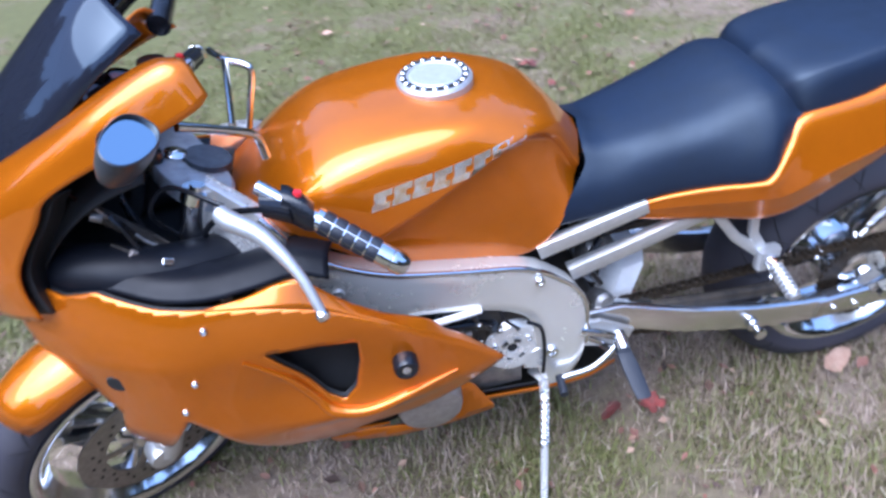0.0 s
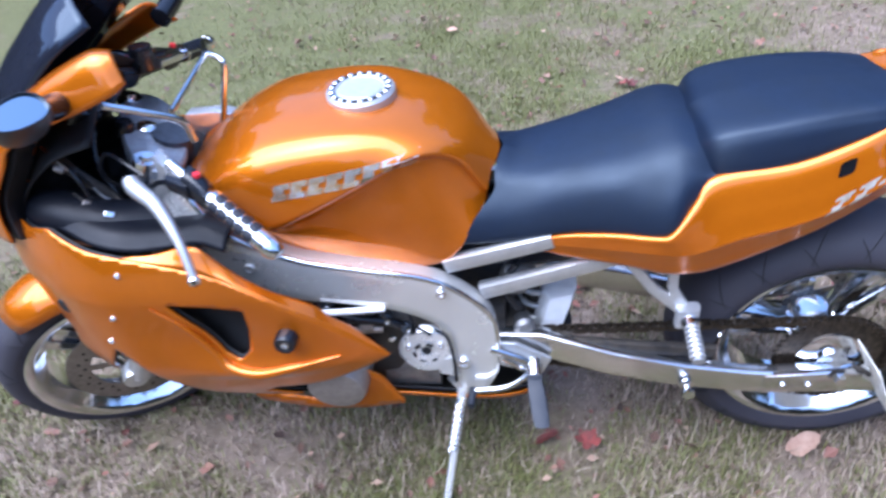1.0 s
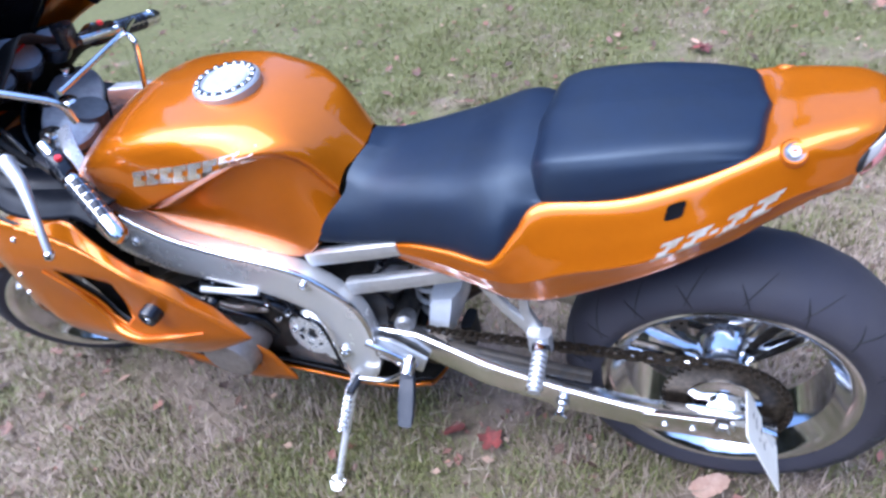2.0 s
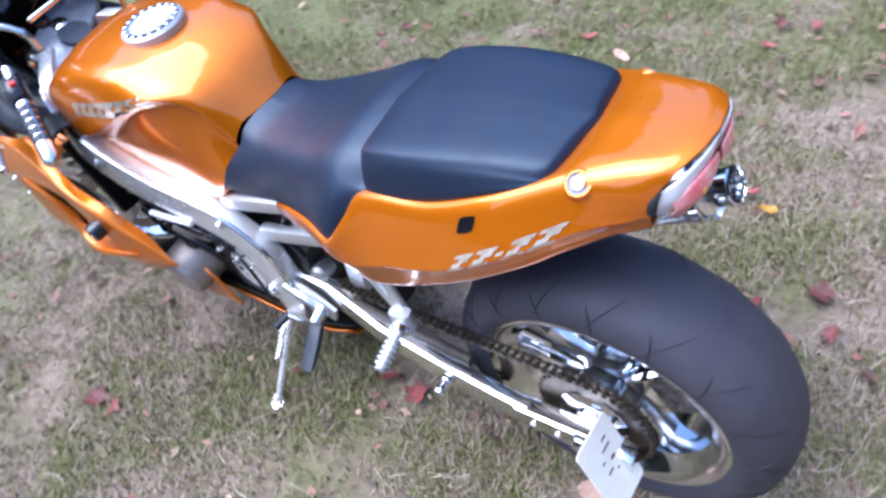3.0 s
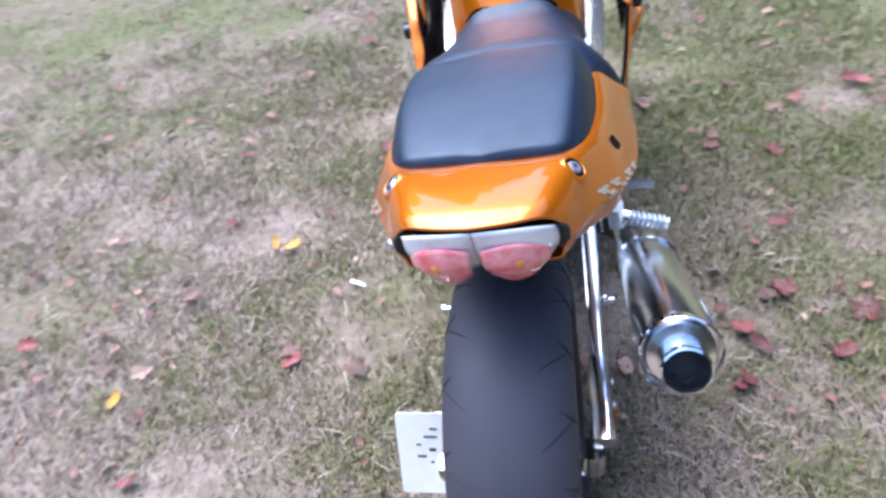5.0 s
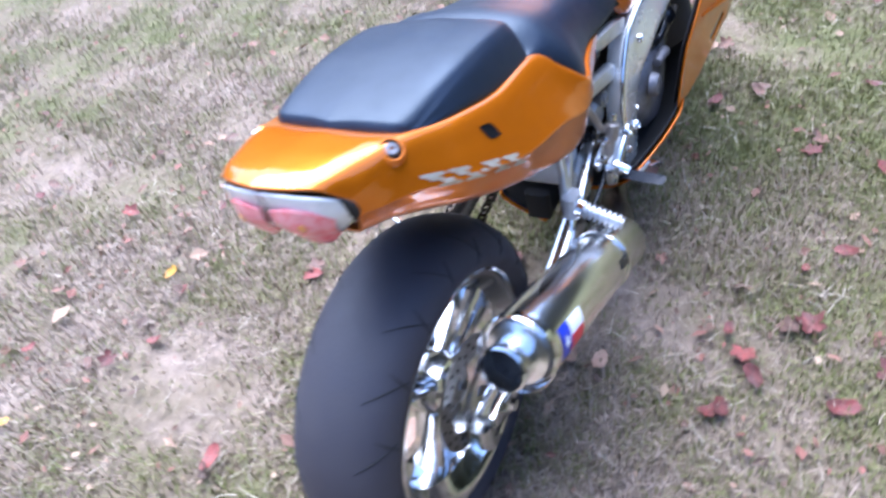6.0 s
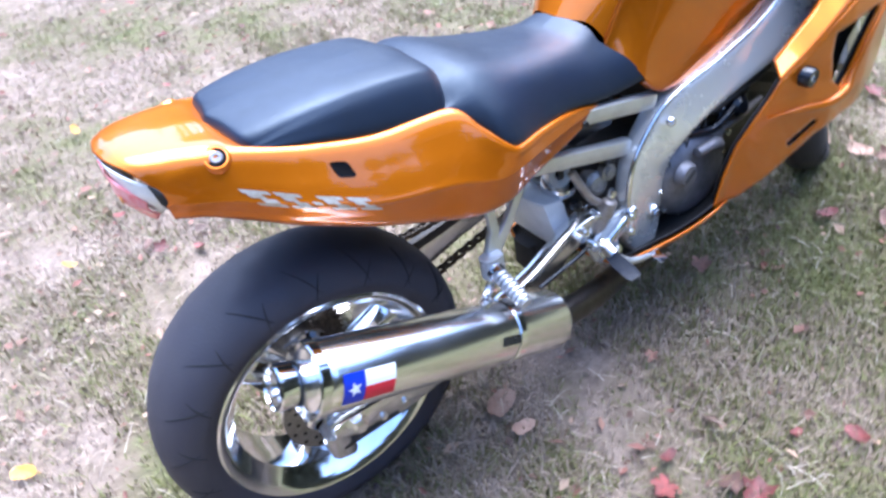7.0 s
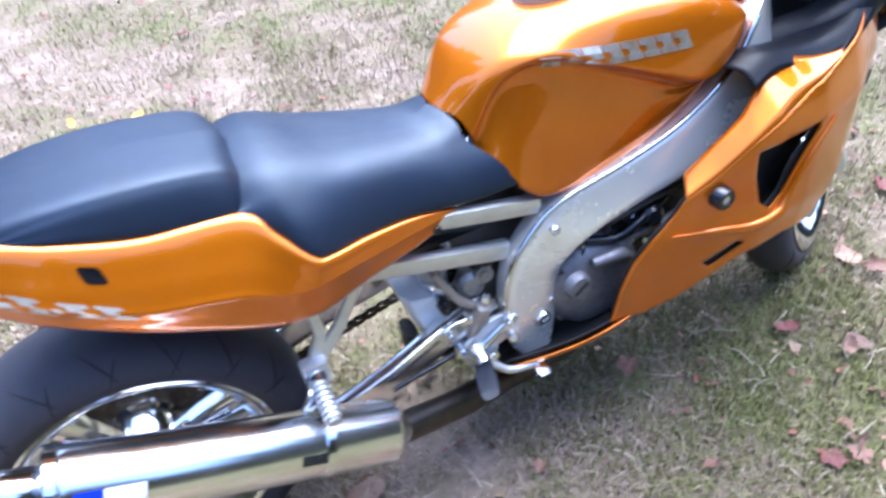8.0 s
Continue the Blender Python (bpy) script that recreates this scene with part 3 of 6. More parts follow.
for side in (-1, 1):
    y = side * 0.105
    foot = np.array([FRONT[0] + 0.012, y, FRONT[2] - 0.005])
    up = np.array([math.sin(RAKE), 0, math.cos(RAKE)])
    leg = steered(part("fork_leg", Shape().tube([foot, foot + up * 0.34], [0.029, 0.030, 0.031], 20, 1), ALLOY, bike, "polished alloy lower fork leg"))
    part("fork_tube", Shape().tube([foot + up * 0.30, foot + up * 0.66], 0.022, 20, 1), CHROME, leg, "chrome fork tube")
    part("axle_clamp", Shape().lathe([(0.0, -0.022), (0.028, -0.022), (0.030, -0.015), (0.030, 0.015), (0.026, 0.024), (0.0, 0.024)], foot + np.array([-0.012, 0, 0.005]), (0, 1, 0), 24), ALLOY, leg)
    cal = Shape().beam([(np.array([FRONT[0] + 0.07 + 0.03 * k, side * 0.083, FRONT[2] + 0.115 - 0.035 * k]), (0.75, 0, 0.66), 0.03 - 0.004 * abs(k - 1), 0.026) for k in (0, 1, 2)], n=16)
    steered(part("brake_caliper", cal, CAST, bike, "grey front brake caliper"))

fender = []
for a in np.linspace(radians(48), radians(122), 13):
    row = []
    for b in np.linspace(-1, 1, 11):
        fl = 1 - 0.35 * max(0, (math.degrees(a) - 104) / 22) ** 2
        r = 0.318 - 0.045 * abs(b) ** 2.6
        row.append((FRONT[0] + r * math.cos(a), 0.082 * b * fl, FRONT[2] + r * math.sin(a)))
    fender.append(row)
steered(part("front_fender", Shape().grid(fender), ORANGE, bike, "glossy orange front fender", solid=0.003))


# ------------------------------------------------------------------ tank and seats
def settled(shape):
    """The bodywork sits a little more tilted than the wheels, least at the tail."""
    out = []
    for x, y, z in shape.v:
        a = radians(2.4) * min(1.0, max(0.0, (0.70 - x) / 0.22))
        out.append((x, y * math.cos(a) - (z - 0.74) * math.sin(a), 0.74 + y * math.sin(a) + (z - 0.74) * math.cos(a)))
    shape.v = out
    return shape


def half_body(rows, ku=6, kv=6):
    """Rows of control points for the left half, from low edge to centre line; returns both halves."""
    return settled(Shape().grid(smooth_grid(rows, ku, kv)).both())


# top x, top z, shoulder y and z, crease y and z, low x, y and z
TANK = [
    (-0.585, 0.780, 0.085, 0.796, 0.100, 0.785, -0.530, 0.095, 0.760),
    (-0.500, 0.850, 0.158, 0.824, 0.168, 0.790, -0.462, 0.146, 0.745),
    (-0.405, 0.896, 0.168, 0.856, 0.190, 0.752, -0.390, 0.158, 0.695),
    (-0.295, 0.908, 0.156, 0.880, 0.188, 0.790, -0.285, 0.156, 0.648),
    (-0.195, 0.903, 0.142, 0.888, 0.174, 0.832, -0.185, 0.152, 0.622),
    (-0.105, 0.886, 0.116, 0.875, 0.146, 0.858, -0.105, 0.150, 0.618),
    (-0.024, 0.843, 0.093, 0.842, 0.110, 0.830, -0.065, 0.149, 0.632),
    (0.038, 0.776, 0.070, 0.770, 0.095, 0.748, -0.036, 0.148, 0.658),
]
rows = []
for k, (xt, zt, ys, zs, yc, zc, xl, yl, zl) in enumerate(TANK):
    scoop = (0.2, 0.5, 1.0, 1.0, 0.85, 0.45, 0.15, 0.0)[k]
    mix = lambda u: xl + (xt - xl) * u
    rows.append([
        (xl, -yl + 0.012, zl - 0.012), (xl, -yl, zl), (mix(0.35), -(yl + (yc - yl) * 0.35 - 0.006 * scoop), zl + (zc - zl) * 0.45),
        (mix(0.6), -(yc - 0.030 * scoop), zc - 0.030), (mix(0.65), -(yc - 0.009 * scoop), zc - 0.010), (mix(0.7), -yc, zc),
        (mix(0.8), -ys, zs), (mix(0.93), -ys * 0.55, zt - (zt - zs) * 0.22), (xt, 0, zt)])
tank_shape = half_body(rows, 6, 5)
tank = part("fuel_tank", tank_shape, ORANGE, bike, "candy orange fuel tank with scooped knee recesses", angle=60)
CAPC, CAPN = np.array([-0.207, -0.008, 0.908]), np.array([0.03, -0.04, 1.0])
cap = part("fuel_cap", Shape().lathe([(0.0, 0.009), (0.040, 0.009), (0.043, 0.006), (0.046, 0.009), (0.060, 0.008), (0.064, 0.003), (0.064, -0.012)], CAPC, CAPN, 48), CAPMETAL, tank, "round polished fuel cap with a ring of studs")
g = Shape()
for k in range(18):
    a = 2 * math.pi * k / 18
    g.lathe([(0.0, 0.0128), (0.0038, 0.0126), (0.0058, 0.0103), (0.0058, 0.006)], CAPC + np.array([0.053 * math.cos(a), 0.053 * math.sin(a), 0.053 * (0.04 * math.sin(a) - 0.03 * math.cos(a))]), CAPN, 8)
part("stud_ring", g, CHROME, cap, "ring of small chrome studs")
g = Shape().lathe([(0.058, 0.0088), (0.047, 0.0098)], CAPC, CAPN, 48)
part("dark_ring", g, MATTBLACK, cap)

# low x, low y, low z, shoulder x, y and z, top x and z
SEAT = [
    (-0.036, 0.146, 0.660, 0.026, 0.092, 0.756, 0.044, 0.778),
    (0.050, 0.144, 0.661, 0.076, 0.103, 0.752, 0.085, 0.768),
    (0.150, 0.150, 0.681, 0.155, 0.114, 0.768, 0.160, 0.780),
    (0.240, 0.170, 0.692, 0.245, 0.130, 0.788, 0.250, 0.804),
    (0.322, 0.198, 0.708, 0.318, 0.138, 0.812, 0.318, 0.831),
    (0.362, 0.172, 0.750, 0.362, 0.136, 0.816, 0.366, 0.834),
    (0.402, 0.144, 0.786, 0.424, 0.120, 0.800, 0.428, 0.820),
]
rows = []
for xl, yl, zl, xs, ys, zs, xt, zt in SEAT:
    rows.append([(xl, -yl + 0.015, zl - 0.008), (xl, -yl, zl), (xl * 0.6 + xs * 0.4, -(yl * 0.7 + ys * 0.3), zl * 0.55 + zs * 0.45),
                 (xs, -ys - 0.006, zs - 0.014), (xs * 0.85 + xt * 0.15, -ys * 0.8, zs + (zt - zs) * 0.35), ((xs + xt) / 2, -ys * 0.4, zt - (zt - zs) * 0.15), (xt, 0, zt)])
part("rider_seat", half_body(rows), VINYL, bike, "smooth black vinyl rider seat", angle=60)
PILLION = [
    (0.398, 0.140, 0.783, 0.372, 0.100, 0.818, 0.362, 0.838),
    (0.420, 0.150, 0.783, 0.408, 0.122, 0.856, 0.398, 0.873),
    (0.520, 0.147, 0.806, 0.520, 0.124, 0.874, 0.515, 0.892),
    (0.610, 0.135, 0.832, 0.612, 0.116, 0.878, 0.615, 0.896),
    (0.664, 0.121, 0.846, 0.672, 0.108, 0.873, 0.690, 0.893),
    (0.678, 0.112, 0.849, 0.690, 0.098, 0.869, 0.706, 0.886),
    (0.683, 0.106, 0.838, 0.696, 0.094, 0.856, 0.713, 0.868),
]
rows = []
for xl, yl, zl, xs, ys, zs, xt, zt in PILLION:
    zs, zt = zs - 0.015, zt - 0.018
    rows.append([(xl, -yl + 0.012, zl - 0.006), (xl, -yl, zl), (xl * 0.5 + xs * 0.5, -(yl * 0.72 + ys * 0.28), zl * 0.5 + zs * 0.5),
                 (xs, -ys - 0.005, zs - 0.002), (xs * 0.8 + xt * 0.2, -ys * 0.89, zs + (zt - zs) * 0.66), ((xs + xt) / 2, -ys * 0.4, zt - (zt - zs) * 0.08), (xt, 0, zt)])
part("pillion_seat", half_body(rows), VINYL, bike, "raised black vinyl pillion seat", angle=60)

# ------------------------------------------------------------------ tail
# centre x, z; seat edge x, y, z; crease x, y, z; low x, y, z
TAIL = [
    (0.078, 0.632, 0.078, 0.134, 0.652, 0.078, 0.137, 0.648, 0.078, 0.136, 0.640),
    (0.160, 0.654, 0.160, 0.152, 0.676, 0.162, 0.158, 0.655, 0.165, 0.150, 0.622),
    (0.240, 0.668, 0.240, 0.174, 0.690, 0.245, 0.180, 0.660, 0.262, 0.168, 0.612),
    (0.300, 0.676, 0.300, 0.196, 0.699, 0.305, 0.202, 0.668, 0.330, 0.186, 0.606),
    (0.328, 0.686, 0.328, 0.203, 0.709, 0.350, 0.208, 0.668, 0.380, 0.190, 0.610),
    (0.364, 0.728, 0.364, 0.178, 0.751, 0.390, 0.208, 0.680, 0.415, 0.188, 0.618),
    (0.398, 0.762, 0.398, 0.154, 0.787, 0.440, 0.205, 0.700, 0.470, 0.184, 0.640),
    (0.520, 0.780, 0.520, 0.151, 0.804, 0.550, 0.196, 0.728, 0.572, 0.172, 0.686),
    (0.612, 0.805, 0.612, 0.138, 0.830, 0.640, 0.176, 0.766, 0.665, 0.150, 0.734),
    (0.664, 0.832, 0.664, 0.124, 0.846, 0.688, 0.156, 0.786, 0.706, 0.132, 0.756),
    (0.715, 0.868, 0.712, 0.111, 0.860, 0.730, 0.136, 0.806, 0.742, 0.116, 0.774),
    (0.765, 0.881, 0.752, 0.104, 0.864, 0.765, 0.119, 0.815, 0.770, 0.102, 0.786),
    (0.805, 0.887, 0.782, 0.099, 0.861, 0.788, 0.109, 0.820, 0.790, 0.095, 0.792),
    (0.833, 0.889, 0.802, 0.095, 0.857, 0.802, 0.102, 0.825, 0.800, 0.090, 0.795),
    (0.853, 0.886, 0.812, 0.093, 0.848, 0.810, 0.097, 0.822, 0.808, 0.086, 0.796),
]
rows = []
for xc, zc, xa, ya, za, xb, yb, zb, xe, ye, ze in TAIL:
    rear = min(1.0, max(0.0, (xa - 0.664) / 0.05))
    inner = (xa * 0.55 + xc * 0.45, -(ya * 0.80), za + (zc - za) * (0.55 + 0.15 * rear))
    fold = np.array((xb, -yb, zb))
    above = np.array((xa * 0.5 + xb * 0.5, -(ya * 0.45 + yb * 0.55) - 0.001, za * 0.48 + zb * 0.52))
    below = np.array((xb * 0.5 + xe * 0.5, -(yb * 0.54 + ye * 0.46), zb * 0.5 + ze * 0.5))
    rows.append([(xc, 0, zc), (xc * 0.85 + xa * 0.15, -ya * 0.42, zc - 0.002 * rear), inner, (xa, -ya, za), tuple(above), tuple(above * 0.2 + fold * 0.8), tuple(fold), tuple(below * 0.2 + fold * 0.8),
                 tuple(below), (xe, -ye, ze), (xe - 0.004, -ye + 0.03, ze - 0.006)])
tail_shape = settled(Shape().grid(smooth_grid(rows, 6, 5)).both())
tail = part("tail_fairing", tail_shape, ORANGE, bike, "glossy orange tail fairing with a pointed lip over the lamp", solid=0.003, angle=50)
under = [[(0.42, y * 1.2, 0.630), (0.57, y * 1.1, 0.692), (0.70, y * 0.9, 0.770), (0.775, y * 0.7, 0.800), (0.795, y * 0.6, 0.830)] for y in (-0.12, -0.04, 0.04, 0.12)]
part("tail_undertray", Shape().grid(smooth_grid(under, 3, 4)), MATTBLACK, tail, "dark undertray below the tail", solid=0.004)
for side in (-1, 1):
    lamp = part("tail_lamp_housing", Shape().grid(smooth_grid([
        [(0.808, side * 0.090, 0.846), (0.812, side * 0.090, 0.834), (0.807, side * 0.089, 0.820)],
        [(0.833, side * 0.076, 0.867), (0.834, side * 0.072, 0.838), (0.818, side * 0.068, 0.802)],
        [(0.848, side * 0.042, 0.878), (0.845, side * 0.038, 0.845), (0.825, side * 0.034, 0.798)],
        [(0.852, side * 0.0005, 0.880), (0.846, side * 0.0005, 0.850), (0.826, side * 0.0005, 0.811)]], 5, 5)), HEADLENS, bike, "clear and red twin tail lamp", solid=0.002)
    part("lamp_edge_strip", Shape().tube([(0.818, side * 0.088, 0.856), (0.811, side * 0.0925, 0.842), (0.808, side * 0.0925, 0.828), (0.808, side * 0.088, 0.814)], [0.002, 0.007, 0.008, 0.003], 8), MATTBLACK, lamp, "dark strip at the outer corner of the lamp")
    red = part("red_lens", Shape().grid(smooth_grid([
        [(0.828, side * 0.078, 0.832), (0.830, side * 0.076, 0.818), (0.820, side * 0.070, 0.803)],
        [(0.842, side * 0.064, 0.850), (0.844, side * 0.058, 0.822), (0.826, side * 0.056, 0.790)],
        [(0.851, side * 0.038, 0.860), (0.853, side * 0.035, 0.828), (0.833, side * 0.033, 0.790)],
        [(0.852, side * 0.006, 0.854), (0.852, side * 0.007, 0.832), (0.836, side * 0.010, 0.806)]], 5, 5)), REDLENS, lamp, "pale red lens", solid=0.002)
    part("amber_reflector", Shape().lathe([(0.0, 0.003), (0.005, 0.002), (0.007, 0.0)], (0.8515, side * 0.045, 0.832), (1, 0, 0.1), 16), AMBERLENS, lamp, "amber bulb spot")
    seat_at, face = (0.731, side * 0.108, 0.8605), (0.12, side * 0.62, 0.77)
    part("bolt_boss", Shape().lathe([(0.0, 0.001), (0.0115, 0.001), (0.0135, 0.0035), (0.0155, 0.0035), (0.018, 0.001), (0.020, -0.006)], seat_at, face, 28), ORANGE, tail, "raised orange boss")
    part("bolt_recess", Shape().lathe([(0.0, 0.0022), (0.0118, 0.0022), (0.0130, 0.0030)], seat_at, face, 24), HOLEBLACK if side > 0 else CLUTCHGREY, tail, "dark ring round the bolt")
    part("grab_bolt", Shape().lathe([(0.0, 0.0025), (0.0030, 0.0025), (0.0034, 0.0050), (0.0072, 0.0050), (0.0088, 0.0035), (0.0092, 0.0)], seat_at, face, 24), CHROME if side < 0 else CLUTCHGREY, tail, "chrome grab-rail bolt in its boss" if side < 0 else "grey grab-rail bolt in its boss")
    # no real opening: a black patch on the tail paints the hole's shade
    hole = Shape()
    rim_pts = [(0.0125 * math.copysign(abs(math.cos(a)) ** 0.4, math.cos(a)), 0.011 * math.copysign(abs(math.sin(a)) ** 0.4, math.sin(a))) for a in np.linspace(0, 2 * math.pi, 20, endpoint=False)]
    for f, deep in ((1.0, 0.0030), (0.86, 0.0024)):
        hole.v += [(0.592 + f * (u + 0.2 * v), side * ((tail_shape.side_y(0.592 + f * (u + 0.2 * v), 0.796 + f * (v + 0.35 * u), side) or 0.16) + deep), 0.796 + f * (v + 0.35 * u)) for u, v in rim_pts]
    hole.f = [(k, (k + 1) % 20, 20 + (k + 1) % 20, 20 + k) for k in range(20)] + [tuple(range(20, 40))]
    part("mount_hole", hole, HOLEBLACK, tail, "square dark mounting hole")
    part("side_bolt", bolt((0.122, side * ((tail_shape.side_y(0.122, 0.640, side) or 0.145) + 0.002), 0.640), (0, side, 0.1), 0.008, 0.004), PLASTIC, tail, "small dark fastener")
    # model decal as plain slanted marks
    for x0, wd in ((0.0, 0.030), (0.035, 0.032), (0.071, 0.010), (0.085, 0.030), (0.119, 0.034)):
        d = Shape()
        cuts = ((-0.2, 0.2, 0.0, 1.0),) if wd < 0.02 else ((-1, -0.55, 0, 0.94), (-0.55, 0.0, 0.12, 0.62), (0.0, 0.55, 0.38, 0.90), (0.55, 1, 0.06, 1))
        for v0, v1, u0, u1 in cuts:
            o = len(d.v)
            for u, v in ((u0, v0), (u1, v0), (u1, v1), (u0, v1)):
                h = v * 0.014
                x = 0.570 + (x0 + u * wd) * 0.98 + h * 0.55
                z = 0.738 + (x0 + u * wd) * 0.46 + h
                y = tail_shape.side_y(x, z, side)
                d.v.append((x, side * ((y or 0.16) + 0.0032), z))
            d.f.append((o, o + 1, o + 2, o + 3))
        part("decal_mark", d, SILVERFOIL, tail, "worn silver slanted mark", fix=False)

# tank badge marks, cracked chrome
for side in (-1, 1):
    for k in range(8):
        d = Shape()
        for v0, v1, u0, u1 in ((-1, -0.30, 0, 1.08), (0.30, 1, 0.04, 1.12), (-0.30, 0.30, 0.1, 0.8)):
            o = len(d.v)
            for u, v in ((u0, v0), (u1, v0), (u1, v1), (u0, v1)):
                h, along = v * 0.015, k * 0.033 + u * 0.028
                x, z = -0.352 + along * 0.98 + h * 0.3, 0.820 + side * 0.009 + along * (0.13 if side < 0 else 0.10) + h
                y = tank_shape.side_y(x, z, side)
                d.v.append((x, side * ((y or 0.0) + 0.0012), z))
            if min(abs(p[1]) for p in d.v[o:]) > 0.09:
                d.f.append((o, o + 1, o + 2, o + 3))
        part("badge_mark", d, CHROMEDECAL, tank, "peeling chrome badge mark", fix=False)

# ------------------------------------------------------------------ frame, swingarm, chain
# upper x, z; lower x, z; y of the middle; half-thickness
SPAR = [
    (-0.600, 0.850, -0.640, 0.745, 0.080, 0.020), (-0.525, 0.815, -0.580, 0.690, 0.145, 0.022), (-0.468, 0.740, -0.520, 0.625, 0.168, 0.022),
    (-0.365, 0.674, -0.400, 0.568, 0.170, 0.022), (-0.240, 0.638, -0.280, 0.545, 0.168, 0.022), (-0.120, 0.604, -0.180, 0.512, 0.158, 0.022),
    (-0.050, 0.556, -0.118, 0.472, 0.150, 0.022), (0.004, 0.490, -0.096, 0.432, 0.147, 0.022), (0.018, 0.400, -0.090, 0.362, 0.147, 0.022),
    (0.010, 0.310, -0.086, 0.300, 0.147, 0.021), (-0.022, 0.240, -0.074, 0.234, 0.146, 0.018),
]
frame_head = part("frame_head", Shape().tube([(-0.660, 0, 0.70), (-0.602, 0, 0.845)], 0.038, 20, 1), ANODISED, bike, "alloy steering head")
for side in (-1, 1):
    ctrl = spline(np.array(SPAR), 4)
    rws, edge = [], []
    for xu, zu, xl, zl, y, hy in ctrl:
        # the right beam is slimmer and its face leans upwards
        amount = min(1.0, max(0.0, (xu + 0.56) / 0.10), max(0.0, (0.02 - xu) / 0.10)) if side > 0 else 0.0
        xl, zl = xl + (xu - xl) * 0.20 * amount, zl + (zu - zl) * 0.20 * amount
        tilt = 0.40 * amount * math.hypot(xu - xl, zu - zl)
        d = np.array([xu - xl, -side * tilt, zu - zl])
        h = np.linalg.norm(d)
        edge.append((xu, side * (y + hy - 0.003 - tilt / 2), zu - 0.004))
        rws.append((((xu + xl) / 2, side * y, (zu + zl) / 2), d / h, h / 2, hy))
    spar = part("frame_spar", Shape().beam(rws, n=32, square=9.0), FRAMEALLOY, bike, "polished aluminium twin-spar frame beam", angle=45)
    part("polished_edge", Shape().tube(edge[4:-6], 0.0055, 10), CHROME, spar, "bright polished upper edge")
    part("pivot_bolt", bolt((-0.060, side * 0.170, 0.352), (0, side, 0), 0.015, 0.008), CHROME, spar)
    part("frame_bolt", bolt((-0.440 + 0.03 * (side > 0), side * 0.190, 0.650 - 0.035 * (side > 0)), (0, side, 0), 0.012, 0.008), ALLOY, spar)
    part("frame_plug", bolt((-0.085, side * 0.178, 0.560), (0, side, 0), 0.010, 0.006), CHROME, spar)
    up = Shape().beam([((-0.075, side * 0.135, 0.598), (-0.3, 0, 0.95), 0.017, 0.014), ((0.01, side * 0.140, 0.622), (-0.3, 0, 0.95), 0.017, 0.012), ((0.13, side * 0.140, 0.652), (-0.25, 0, 0.97), 0.015, 0.010)], n=12)
    part("subframe_rail", up, ALLOY, bike, "alloy upper subframe rail", bevel=0.0)
    lo = Shape().beam([((-0.01, side * 0.130, 0.522), (-0.35, 0, 0.94), 0.018, 0.014), ((0.10, side * 0.138, 0.560), (-0.33, 0, 0.94), 0.017, 0.012), ((0.30, side * 0.138, 0.622), (-0.3, 0, 0.95), 0.016, 0.012)], n=12)
    part("subframe_rail", lo, ALLOY, bike, "alloy lower subframe rail")
    # footpeg hanger of the passenger: two struts from the tail to the peg
    foot = np.array([0.380, side * 0.166, 0.486])
    hang = Shape().beam([((0.270, side * 0.145, 0.600), (0.8, 0, 0.6), 0.010, 0.006), ((0.318, side * 0.152, 0.535), (0.8, 0, 0.6), 0.011, 0.007), (foot, (0.8, 0, 0.6), 0.014, 0.008)], n=12)
    hang.beam([((0.352, side * 0.145, 0.600), (1, 0, 0.1), 0.010, 0.006), ((0.352, side * 0.154, 0.540), (1, 0, 0.1), 0.010, 0.007), (foot, (1, 0, 0.1), 0.014, 0.008)], n=12)
    hanger = part("passenger_peg_hanger", hang, ALLOY, bike, "polished v-shaped passenger footpeg hanger")
    pg = Shape().tube([foot + np.array([0.0, side * 0.006, 0.0]), foot + np.array([0.006, side * 0.034, -0.006])], 0.017, 14, 1)
    part("peg_joint", pg, CHROME, hanger)
    a, b = foot + np.array([0.004, side * 0.026, -0.004]), foot + np.array([0.006, side * 0.100, -0.026])
    ln = float(np.linalg.norm(b - a))
    prof = [(0.0, 0.0), (0.012, 0.0)]
    for k in range(8):
        s0, s1 = ln * k / 8, ln * (k + 0.62) / 8
        prof += [(0.0145, s0 + 0.0008), (0.0145, s1), (0.0088, s1 + 0.0006), (0.0088, ln * (k + 1) / 8 - 0.0002)]
    fp = Shape().lathe(prof + [(0.012, ln + 0.004), (0.0, ln + 0.005)], a, b - a, 16)
    part("peg_clamp", Shape().beam([(foot + np.array([0.0, side * 0.010, d]), (1, 0, 0.1), 0.022, 0.014) for d in (-0.022, -0.016, 0.016, 0.022)], n=12), CAPMETAL, hanger, "bright footpeg clamp")
    part("passenger_footpeg", fp, CAPMETAL, hanger, "ribbed chrome folding footpeg")

